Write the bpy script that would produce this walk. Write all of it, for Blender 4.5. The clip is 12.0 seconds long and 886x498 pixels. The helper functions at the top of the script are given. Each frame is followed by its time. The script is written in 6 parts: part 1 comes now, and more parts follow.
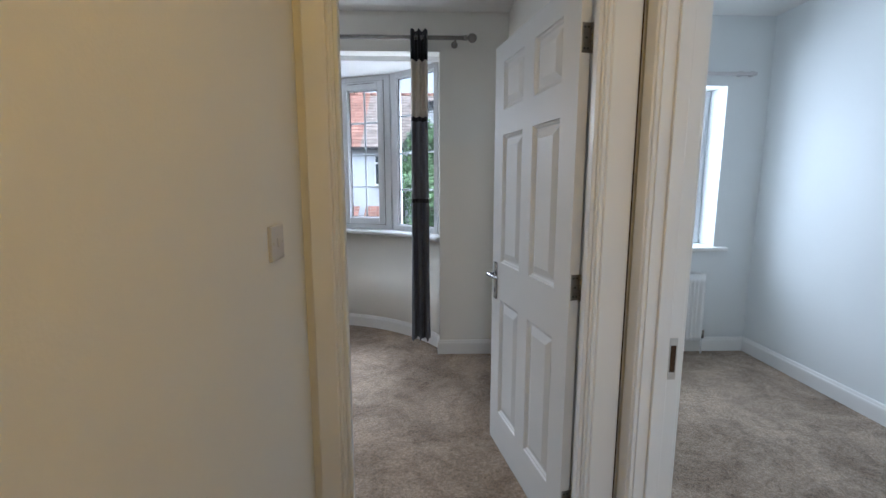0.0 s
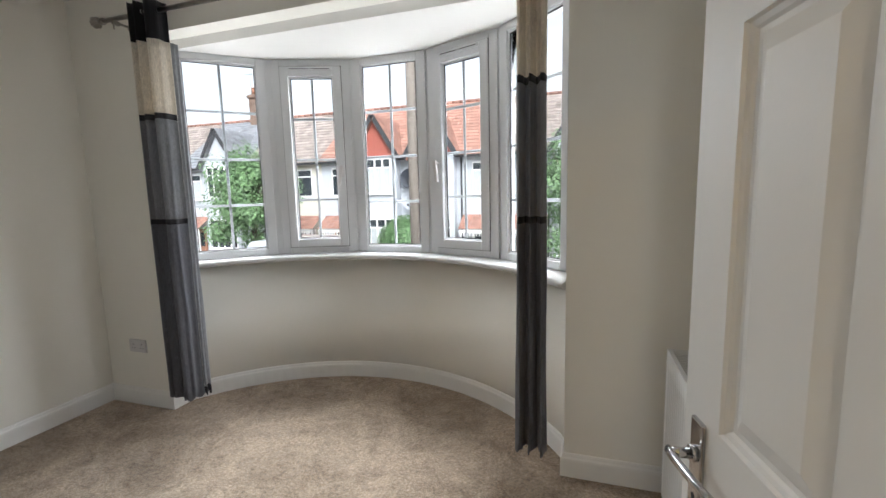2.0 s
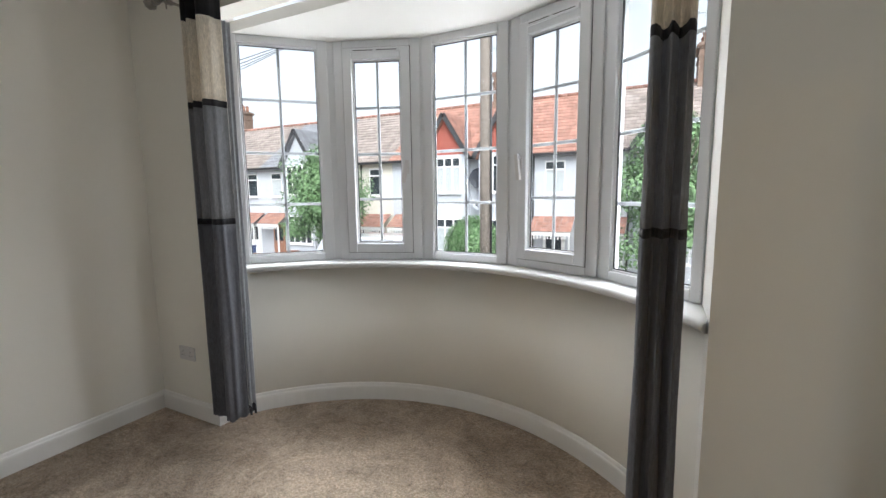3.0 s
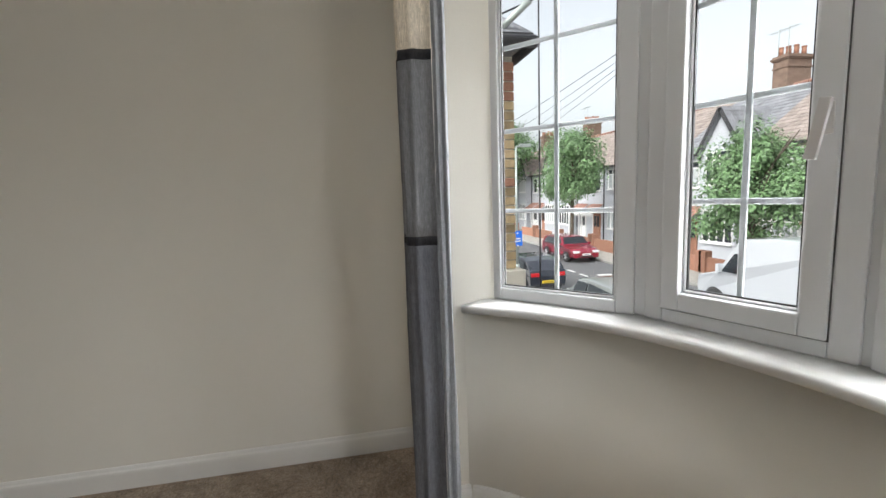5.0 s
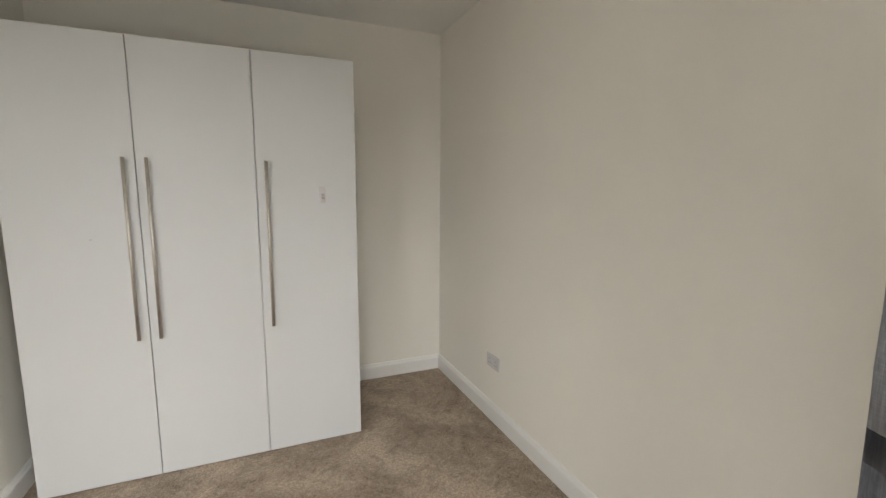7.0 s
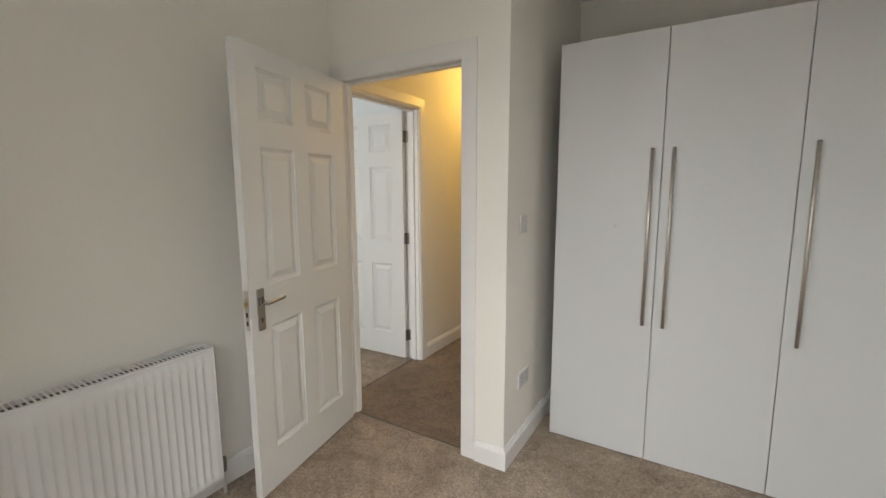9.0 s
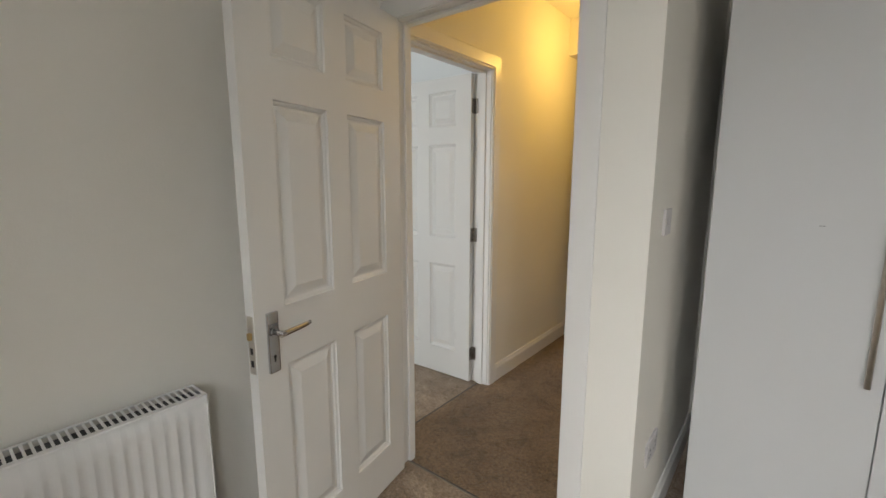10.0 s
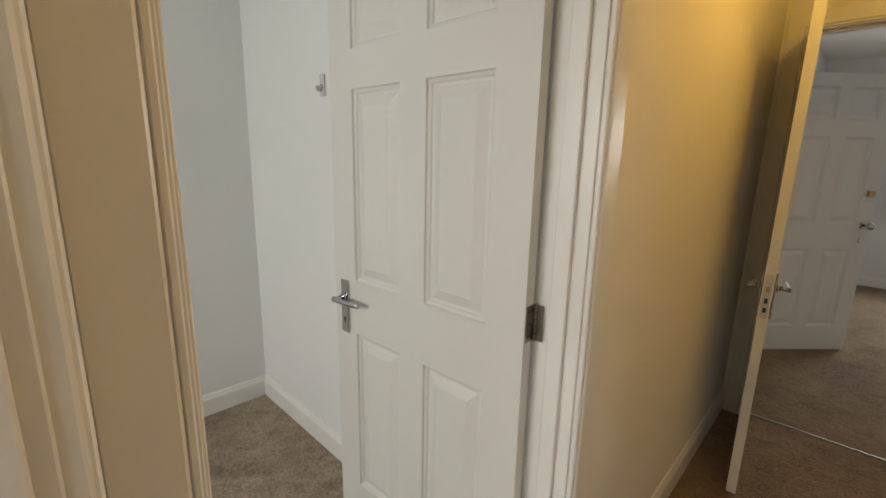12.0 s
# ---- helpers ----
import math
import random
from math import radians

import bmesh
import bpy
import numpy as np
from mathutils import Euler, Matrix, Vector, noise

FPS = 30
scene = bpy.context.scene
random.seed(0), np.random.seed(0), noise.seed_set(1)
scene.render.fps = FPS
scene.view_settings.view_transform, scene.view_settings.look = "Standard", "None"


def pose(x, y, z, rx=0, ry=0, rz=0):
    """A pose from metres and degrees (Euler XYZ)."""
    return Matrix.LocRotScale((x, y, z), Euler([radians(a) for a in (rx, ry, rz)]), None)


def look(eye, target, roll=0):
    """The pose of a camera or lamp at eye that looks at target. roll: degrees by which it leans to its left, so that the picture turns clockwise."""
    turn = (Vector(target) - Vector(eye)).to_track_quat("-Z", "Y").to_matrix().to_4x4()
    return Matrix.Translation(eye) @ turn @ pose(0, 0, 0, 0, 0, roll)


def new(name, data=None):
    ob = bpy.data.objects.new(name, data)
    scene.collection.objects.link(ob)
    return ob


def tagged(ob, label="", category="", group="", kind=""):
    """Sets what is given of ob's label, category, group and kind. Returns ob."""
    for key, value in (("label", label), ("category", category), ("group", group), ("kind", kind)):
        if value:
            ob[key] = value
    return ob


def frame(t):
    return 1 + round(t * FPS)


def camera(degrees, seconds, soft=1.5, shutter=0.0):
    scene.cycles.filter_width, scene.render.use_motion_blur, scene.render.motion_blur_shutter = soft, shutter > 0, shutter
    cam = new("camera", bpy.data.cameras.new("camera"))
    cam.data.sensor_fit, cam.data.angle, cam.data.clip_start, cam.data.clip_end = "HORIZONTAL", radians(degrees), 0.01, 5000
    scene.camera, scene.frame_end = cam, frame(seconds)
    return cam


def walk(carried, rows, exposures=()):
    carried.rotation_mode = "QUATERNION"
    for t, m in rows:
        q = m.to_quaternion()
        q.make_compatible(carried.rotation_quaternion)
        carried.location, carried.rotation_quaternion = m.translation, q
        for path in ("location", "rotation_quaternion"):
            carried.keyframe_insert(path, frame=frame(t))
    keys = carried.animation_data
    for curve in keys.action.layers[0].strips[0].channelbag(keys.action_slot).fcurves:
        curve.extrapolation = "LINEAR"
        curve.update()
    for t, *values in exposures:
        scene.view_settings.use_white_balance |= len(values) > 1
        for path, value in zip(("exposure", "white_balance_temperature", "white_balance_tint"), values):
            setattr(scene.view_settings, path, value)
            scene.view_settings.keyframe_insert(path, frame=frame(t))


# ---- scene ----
cam = camera(91.8, 12.0)
PATH = [
    (0, (0.022, -0.033, 1.355), (0.084, 1.944, 1.061), 0.0),
    (0.5, (0.13, 0.325, 1.343), (0.166, 2.303, 1.048), -1.1),
    (1, (0.17, 0.676, 1.357), (-0.004, 2.649, 1.075), -0.7),
    (1.5, (0.157, 1.045, 1.376), (-0.188, 2.995, 1.1), -0.9),
    (2, (0.158, 1.298, 1.364), (-0.45, 3.186, 1.107), -1.4),
    (2.5, (0.047, 1.461, 1.355), (-0.724, 3.288, 1.098), -0.6),
    (2.7, (-0.004, 1.56, 1.364), (-0.798, 3.378, 1.108), -0.5),
    (4.3, (-0.356, 2.535, 1.369), (-2.033, 3.599, 1.128), -1.0),
    (4.5, (-0.457, 2.664, 1.381), (-2.21, 3.594, 1.132), -0.7),
    (5, (-0.657, 2.995, 1.386), (-2.605, 3.377, 1.14), -2.0),
    (5.5, (-0.887, 3.211, 1.4), (-2.847, 2.898, 1.158), -1.1),
    (6, (-1.22, 3.295, 1.413), (-2.942, 2.309, 1.16), 1.6),
    (6.5, (-1.403, 3.286, 1.438), (-2.743, 1.827, 1.165), 0.4),
    (7, (-1.608, 3.325, 1.45), (-2.385, 1.502, 1.179), 0.3),
    (7.5, (-1.593, 3.314, 1.434), (-1.96, 1.366, 1.169), 0.1),
    (7.7, (-1.553, 3.315, 1.436), (-1.738, 1.342, 1.17), 0.1),
    (9.3, (-1.161, 3.123, 1.4), (-0.014, 1.509, 1.119), -0.4),
    (9.5, (-1.058, 3.019, 1.402), (0.116, 1.425, 1.116), -0.5),
    (10, (-0.8, 2.707, 1.36), (0.432, 1.163, 1.043), 0.0),
    (10.4, (-0.555, 2.385, 1.408), (0.674, 0.841, 1.042), 0.8),
    (10.5, (-0.507, 2.3, 1.405), (0.722, 0.766, 1.042), 0.7),
    (11, (-0.205, 1.897, 1.374), (1.008, 0.346, 1.019), 0.3),
    (11.5, (0.03, 1.532, 1.391), (1.243, -0.005, 0.981), 1.1),
    (12, (0.258, 1.27, 1.388), (1.617, -0.137, 0.973), 1.2),
]
walk(cam, [(t, look(eye, target, roll)) for t, eye, target, roll in PATH], [(0.0, 1.06, 5250, 10), (0.5, 1.12, 6200, 10), (1.0, 1.24, 6500, 10), (1.5, 1.4, 6250, 10), (2.0, 1.2, 6100, 10), (2.7, 1.12, 6100, 10), (4.5, 0.94, 6350, 10), (5.5, 1.0, 6480, 10), (6.0, 1.24, 6450, 10), (6.5, 1.55, 6680, 10), (7.5, 1.42, 6600, 10), (9.5, 1.12, 6500, 10), (10.5, 0.92, 6400, 10), (11.0, 0.76, 7000, 10), (11.5, 1.08, 7050, 10), (12.0, 0.98, 7100, 10)])

# ---- light ----
world = bpy.data.worlds.new("world")
scene.world = world
world.use_nodes = True
wn = world.node_tree
sky = wn.nodes.new("ShaderNodeTexSky")
sky.sky_type = 'NISHITA'
sky.sun_disc = False
sky.sun_elevation = radians(48)
sky.sun_rotation = radians(150)
sky.air_density = 1.0
sky.dust_density = 6.0
sky.ozone_density = 0.3
pale = wn.nodes.new("ShaderNodeHueSaturation")
pale.inputs["Saturation"].default_value = 0.22
pale.inputs["Value"].default_value = 1.2
wn.links.new(sky.outputs[0], pale.inputs["Color"])
wn.links.new(pale.outputs[0], wn.nodes["Background"].inputs[0])
wn.nodes["Background"].inputs[1].default_value = 0.15

sun = new("sun", bpy.data.lights.new("sun", 'SUN'))
sun.data.energy, sun.data.angle, sun.data.color = 0.12, radians(25), (1.0, 0.97, 0.92)
sun.matrix_world = look((6, -14, 18), (0, 6, 0))


def area_lamp(name, eye, target, w, h, watts, colour, spread=180):
    ob = new(name, bpy.data.lights.new(name, 'AREA'))
    ob.data.shape, ob.data.size, ob.data.size_y = 'RECTANGLE', w, h
    ob.data.energy, ob.data.color, ob.data.spread = watts, colour, radians(spread)
    ob.matrix_world = look(eye, target)
    return ob


def point_lamp(name, p, watts, colour, radius):
    ob = new(name, bpy.data.lights.new(name, 'POINT'))
    ob.location, ob.data.energy, ob.data.color, ob.data.shadow_soft_size = p, watts, colour, radius
    return ob


area_lamp("bay_daylight", (-1.135, 4.75, 2.05), (-1.135, 3.0, 0.0), 1.6, 0.7, 24, (0.98, 0.99, 1.0), 105)
area_lamp("bay_daylight_west", (-2.50, 4.12, 1.95), (-1.2, 2.65, 0.0), 0.55, 0.8, 7.5, (0.98, 0.99, 1.0), 110)
area_lamp("bay_daylight_east", (0.23, 4.12, 1.95), (-1.07, 2.65, 0.0), 0.55, 0.8, 7.5, (0.98, 0.99, 1.0), 110)
# unseen uplights added outside the sill, standing in for daylight off pale pavement and forecourt
for lx, ly, tx, ty, lw in ((-1.135, 4.36, -1.135, 3.66, 1.1), (-2.24, 3.95, -1.82, 3.46, 0.6), (-0.03, 3.95, -0.45, 3.46, 0.6)):
    area_lamp("bounce_fill", (lx, ly, 0.93), (tx, ty, 2.03), lw, 0.16, 6.5 * lw, (1.0, 0.985, 0.96), 130)
area_lamp("small_room_daylight", (1.65, 3.78, 1.60), (1.65, 1.5, 0.6), 1.1, 0.9, 18, (0.95, 0.98, 1.0))
area_lamp("far_room_daylight", (-0.78, -6.20, 1.75), (-0.7, -3.8, 0.4), 1.1, 0.9, 25, (0.90, 0.95, 1.0), 140)
point_lamp("landing_bulb", (0.2, -0.34, 2.255), 4.4, (1.0, 0.57, 0.10), 0.03)

# ---- materials ----


def material(name, colour, rough=0.5, metal=0.0, vary=0.06, scale=6.0, bump=0.0, bump_scale=60.0, colour2=None, fine=0.0, coat=0.0, sheen=0.0, per_object=0.0, per_island=0.0):
    """Principled surface with two scales of colour variation and a fine relief."""
    m = bpy.data.materials.new(name)
    m.use_nodes = True
    nt = m.node_tree
    b = nt.nodes["Principled BSDF"]
    b.inputs["Roughness"].default_value = rough
    b.inputs["Metallic"].default_value = metal
    b.inputs["Coat Weight"].default_value = coat
    b.inputs["Sheen Weight"].default_value = sheen
    co = nt.nodes.new("ShaderNodeTexCoord")
    n1 = nt.nodes.new("ShaderNodeTexNoise")
    n1.inputs["Scale"].default_value, n1.inputs["Detail"].default_value = scale, 6
    nt.links.new(co.outputs["Object"], n1.inputs["Vector"])
    ramp = nt.nodes.new("ShaderNodeValToRGB")
    c2 = colour2 or tuple(c * (1 - vary * 2.5) for c in colour)
    ramp.color_ramp.elements[0].position, ramp.color_ramp.elements[1].position = 0.32, 0.68
    ramp.color_ramp.elements[0].color, ramp.color_ramp.elements[1].color = (*c2, 1), (*colour, 1)
    nt.links.new(n1.outputs["Fac"], ramp.inputs["Fac"])
    out = ramp.outputs["Color"]
    n2 = nt.nodes.new("ShaderNodeTexNoise")
    n2.inputs["Scale"].default_value, n2.inputs["Detail"].default_value = bump_scale, 3
    nt.links.new(co.outputs["Object"], n2.inputs["Vector"])

    def times(source, low, high, amount_from):
        mr = nt.nodes.new("ShaderNodeMapRange")
        mr.inputs["From Min"].default_value, mr.inputs["From Max"].default_value = amount_from
        mr.inputs["To Min"].default_value, mr.inputs["To Max"].default_value = low, high
        nt.links.new(source, mr.inputs["Value"])
        mx = nt.nodes.new("ShaderNodeMix")
        mx.data_type, mx.blend_type = 'RGBA', 'MULTIPLY'
        mx.inputs["Factor"].default_value = 1.0
        nt.links.new(out, mx.inputs[6])
        nt.links.new(mr.outputs["Result"], mx.inputs[7])
        return mx.outputs[2]

    if fine:
        out = times(n2.outputs["Fac"], 1 - fine, 1 + fine, (0.3, 0.7))
    if per_object:
        oi = nt.nodes.new("ShaderNodeObjectInfo")
        out = times(oi.outputs["Random"], 1 - per_object, 1 + per_object, (0, 1))
    if per_island:
        gi = nt.nodes.new("ShaderNodeNewGeometry")
        out = times(gi.outputs["Random Per Island"], 1 - per_island, 1 + per_island, (0, 1))
    nt.links.new(out, b.inputs["Base Color"])
    if bump:
        bp = nt.nodes.new("ShaderNodeBump")
        bp.inputs["Strength"].default_value, bp.inputs["Distance"].default_value = bump, 0.004
        nt.links.new(n2.outputs["Fac"], bp.inputs["Height"])
        nt.links.new(bp.outputs["Normal"], b.inputs["Normal"])
    return m


M_WALL = material("wall_paint", (0.85, 0.827, 0.757), 0.75, vary=0.012, scale=1.3, bump=0.10, bump_scale=180)
M_CEIL = material("ceiling_paint", (0.84, 0.83, 0.80), 0.8, vary=0.012, scale=1.1, bump=0.08, bump_scale=140)
M_SMALL = material("small_room_paint", (0.79, 0.81, 0.80), 0.75, vary=0.012, scale=1.2, bump=0.08, bump_scale=160)
M_FAR = material("far_room_paint", (0.79, 0.80, 0.81), 0.8, vary=0.02, scale=1.2, bump=0.08, bump_scale=160)
M_TRIM = material("gloss_trim", (0.83, 0.82, 0.79), 0.33, vary=0.015, scale=3, bump=0.03, bump_scale=50)
M_DOOR = material("door_paint", (0.72, 0.715, 0.685), 0.5, vary=0.012, scale=2.2, bump=0.035, bump_scale=120)
M_UPVC = material("upvc", (0.70, 0.71, 0.725), 0.28, vary=0.01, scale=4)
M_WARD = material("wardrobe_foil", (0.63, 0.635, 0.63), 0.55, vary=0.012, scale=0.9)
M_CORE = material("chipboard_edge", (0.42, 0.38, 0.33), 0.8, vary=0.1, scale=60)
M_SILL = material("sill_paint", (0.70, 0.695, 0.68), 0.35, vary=0.015, scale=3)
M_GLAZEBAR = material("glazing_bar_grey", (0.42, 0.43, 0.45), 0.4, vary=0.02, scale=6)
# raw wood with the shade of a narrow hollow put into its colour
M_RECESS = material("shaded_raw_wood", (0.07, 0.035, 0.015), 0.9, vary=0.15, scale=60)
M_CHROME = material("chrome", (0.52, 0.52, 0.53), 0.12, 1.0, vary=0.03, scale=30)
M_STEEL = material("brushed_steel", (0.62, 0.58, 0.52), 0.45, 1.0, vary=0.05, scale=40)
M_NICKEL = material("aged_nickel", (0.36, 0.335, 0.30), 0.3, 1.0, vary=0.1, scale=25)
M_BRASS = material("brass", (0.62, 0.45, 0.2), 0.3, 1.0, vary=0.08, scale=30)
M_PLASTIC = material("white_plastic", (0.62, 0.60, 0.595), 0.35, vary=0.01, scale=10)
M_BLACK = material("black_gap", (0.02, 0.02, 0.02), 0.6, vary=0.1, scale=20)
M_GAP = material("shadow_gap", (0.10, 0.10, 0.10), 0.7, vary=0.1, scale=20)
M_SEAM = material("seam_strip", (0.30, 0.26, 0.21), 0.7, vary=0.1, scale=30)
M_RAD = material("radiator_enamel", (0.80, 0.80, 0.78), 0.3, vary=0.012, scale=3)


def carpet_material(name, light, dark):
    m = bpy.data.materials.new(name)
    m.use_nodes = True
    nt = m.node_tree
    b = nt.nodes["Principled BSDF"]
    b.inputs["Roughness"].default_value = 1.0
    b.inputs["Specular IOR Level"].default_value = 0.1
    b.inputs["Sheen Weight"].default_value = 0.25
    co = nt.nodes.new("ShaderNodeTexCoord")

    def tex(scale, detail, distortion=0.0, rough=0.6):
        n = nt.nodes.new("ShaderNodeTexNoise")
        n.inputs["Scale"].default_value, n.inputs["Detail"].default_value = scale, detail
        n.inputs["Distortion"].default_value, n.inputs["Roughness"].default_value = distortion, rough
        nt.links.new(co.outputs["Object"], n.inputs["Vector"])
        return n.outputs["Fac"]

    def ramp_of(fac, a, ca, z, cz):
        r = nt.nodes.new("ShaderNodeValToRGB")
        r.color_ramp.elements[0].position, r.color_ramp.elements[1].position = a, z
        r.color_ramp.elements[0].color, r.color_ramp.elements[1].color = (*ca, 1), (*cz, 1)
        nt.links.new(fac, r.inputs["Fac"])
        return r.outputs["Color"]

    def mul(a, c, f=1.0):
        mx = nt.nodes.new("ShaderNodeMix")
        mx.data_type, mx.blend_type = 'RGBA', 'MULTIPLY'
        mx.inputs["Factor"].default_value = f
        nt.links.new(a, mx.inputs[6])
        nt.links.new(c, mx.inputs[7])
        return mx.outputs[2]

    patches = ramp_of(tex(1.9, 6, 0.6, 0.72), 0.36, dark, 0.60, light)
    scuffs = ramp_of(tex(9, 6, 1.6, 0.8), 0.36, (0.62, 0.60, 0.57), 0.52, (1.05, 1.05, 1.05))
    tufts = ramp_of(tex(75, 4, 0.4, 0.75), 0.34, (0.52, 0.50, 0.47), 0.64, (1.28, 1.28, 1.28))
    pile = ramp_of(tex(300, 2), 0.32, (0.70, 0.69, 0.67), 0.66, (1.18, 1.18, 1.18))
    out = mul(mul(mul(patches, scuffs, 0.85), tufts, 0.9), pile, 0.9)
    nt.links.new(out, b.inputs["Base Color"])
    add = nt.nodes.new("ShaderNodeMath")
    add.operation = 'ADD'
    nt.links.new(tex(90, 4, 0.3, 0.8), add.inputs[0])
    nt.links.new(tex(22, 3, 1.0), add.inputs[1])
    bp = nt.nodes.new("ShaderNodeBump")
    bp.inputs["Strength"].default_value, bp.inputs["Distance"].default_value = 0.9, 0.014
    nt.links.new(add.outputs[0], bp.inputs["Height"])
    nt.links.new(bp.outputs["Normal"], b.inputs["Normal"])
    return m


M_CARPET = carpet_material("carpet_taupe", (0.53, 0.42, 0.315), (0.285, 0.212, 0.148))
M_CARPET_BROWN = carpet_material("carpet_brown", (0.33, 0.23, 0.14), (0.20, 0.135, 0.08))


def cloth(name, colour, rough=0.95):
    m = bpy.data.materials.new(name)
    m.use_nodes = True
    nt = m.node_tree
    b = nt.nodes["Principled BSDF"]
    b.inputs["Roughness"].default_value = rough
    b.inputs["Sheen Weight"].default_value = 0.2
    b.inputs["Specular IOR Level"].default_value = 0.15
    co = nt.nodes.new("ShaderNodeTexCoord")
    acc = None
    for sc, low, high in (((60, 60, 2000), 0.84, 1.12), ((1500, 1500, 60), 0.84, 1.12), ((300, 300, 40), 0.86, 1.14)):
        mp = nt.nodes.new("ShaderNodeMapping")
        mp.inputs["Scale"].default_value = sc
        nt.links.new(co.outputs["Object"], mp.inputs["Vector"])
        n = nt.nodes.new("ShaderNodeTexNoise")
        n.inputs["Scale"].default_value, n.inputs["Detail"].default_value = 1.0, 2
        nt.links.new(mp.outputs["Vector"], n.inputs["Vector"])
        r = nt.nodes.new("ShaderNodeValToRGB")
        r.color_ramp.elements[0].position, r.color_ramp.elements[1].position = 0.35, 0.65
        r.color_ramp.elements[0].color = (low, low, low, 1)
        r.color_ramp.elements[1].color = (high, high, high, 1)
        nt.links.new(n.outputs["Fac"], r.inputs["Fac"])
        mx = nt.nodes.new("ShaderNodeMix")
        mx.data_type, mx.blend_type = 'RGBA', 'MULTIPLY'
        mx.inputs["Factor"].default_value = 1.0
        if acc is None:
            mx.inputs[6].default_value = (*colour, 1)
        else:
            nt.links.new(acc, mx.inputs[6])
        nt.links.new(r.outputs["Color"], mx.inputs[7])
        acc = mx.outputs[2]
    nt.links.new(acc, b.inputs["Base Color"])
    thin = nt.nodes.new("ShaderNodeBsdfTranslucent")
    nt.links.new(acc, thin.inputs["Color"])
    both = nt.nodes.new("ShaderNodeMixShader")
    both.inputs[0].default_value = 0.3
    nt.links.new(b.outputs[0], both.inputs[1])
    nt.links.new(thin.outputs[0], both.inputs[2])
    nt.links.new(both.outputs[0], nt.nodes["Material Output"].inputs["Surface"])
    return m


M_CUR_BLACK = cloth("curtain_black", (0.018, 0.018, 0.02))
M_CUR_STONE = cloth("curtain_stone", (0.78, 0.72, 0.62))
M_CUR_BAND = cloth("curtain_band", (0.045, 0.045, 0.05))
M_CUR_GREY = cloth("curtain_grey", (0.27, 0.275, 0.29))
M_CUR_SLATE = cloth("curtain_slate", (0.17, 0.175, 0.195))
M_CUR_LINING = cloth("curtain_lining", (0.42, 0.44, 0.47))
M_CUR_RED = cloth("curtain_red", (0.10, 0.012, 0.016))


def glass_material():
    m = bpy.data.materials.new("window_glass")
    m.use_nodes = True
    nt = m.node_tree
    nt.nodes.remove(nt.nodes["Principled BSDF"])
    tr = nt.nodes.new("ShaderNodeBsdfTransparent")
    tr.inputs["Color"].default_value = (0.97, 0.985, 0.98, 1)
    gl = nt.nodes.new("ShaderNodeBsdfGlossy")
    gl.inputs["Roughness"].default_value = 0.02
    fr = nt.nodes.new("ShaderNodeFresnel")
    fr.inputs["IOR"].default_value = 1.25
    mx = nt.nodes.new("ShaderNodeMixShader")
    nt.links.new(fr.outputs[0], mx.inputs[0])
    nt.links.new(tr.outputs[0], mx.inputs[1])
    nt.links.new(gl.outputs[0], mx.inputs[2])
    nt.links.new(mx.outputs[0], nt.nodes["Material Output"].inputs["Surface"])
    return m


M_GLASS = glass_material()
M_BULB = bpy.data.materials.new("bulb_glow")
M_BULB.use_nodes = True
M_BULB.node_tree.nodes["Principled BSDF"].inputs["Emission Color"].default_value = (1.0, 0.72, 0.35, 1)
M_BULB.node_tree.nodes["Principled BSDF"].inputs["Emission Strength"].default_value = 12

# outdoors
M_ASPHALT = material("asphalt", (0.13, 0.13, 0.135), 0.85, vary=0.08, scale=1.2, bump=0.4, bump_scale=90, fine=0.15)
M_PAVE = material("paving", (0.36, 0.34, 0.31), 0.85, vary=0.08, scale=2, bump=0.2, bump_scale=60, fine=0.08, per_object=0.12)
M_KERB = material("kerb_stone", (0.33, 0.32, 0.30), 0.8, vary=0.08, scale=3)
M_LINE = material("road_paint", (0.72, 0.72, 0.70), 0.6, vary=0.08, scale=12)
M_EARTH = material("earth", (0.14, 0.12, 0.08), 0.95, vary=0.15, scale=2)
M_RENDER = material("white_render", (0.50, 0.52, 0.56), 0.85, vary=0.03, scale=0.8, bump=0.2, bump_scale=30)
M_CREAM = material("cream_render", (0.64, 0.61, 0.53), 0.85, vary=0.03, scale=0.8, bump=0.2, bump_scale=30)
M_TILE_RED = material("clay_tile", (0.36, 0.19, 0.145), 0.8, vary=0.12, scale=5, per_island=0.25)
M_TILE_BROWN = material("weathered_tile", (0.30, 0.25, 0.225), 0.85, vary=0.12, scale=4, per_island=0.25)
M_SLATE = material("slate", (0.22, 0.225, 0.245), 0.7, vary=0.1, scale=4, per_island=0.2)
M_HANG_RED = material("hung_tile", (0.33, 0.095, 0.07), 0.8, vary=0.1, scale=6, per_island=0.2)
M_BRICK_Y = material("stock_brick", (0.48, 0.36, 0.21), 0.9, vary=0.16, scale=9, bump=0.3, bump_scale=70, per_object=0.35)
M_BRICK_R = material("red_brick", (0.36, 0.18, 0.12), 0.9, vary=0.12, scale=9, bump=0.3, bump_scale=70, per_object=0.2, per_island=0.2)
M_CHIM = material("sooty_brick", (0.25, 0.17, 0.13), 0.9, vary=0.2, scale=7, bump=0.3, bump_scale=40)
M_MORTAR = material("mortar", (0.42, 0.39, 0.33), 0.95, vary=0.08, scale=12)
M_STONE = material("painted_stone", (0.60, 0.56, 0.48), 0.8, vary=0.08, scale=5)
M_DARKWOOD = material("dark_bargeboard", (0.045, 0.045, 0.05), 0.6, vary=0.1, scale=8)
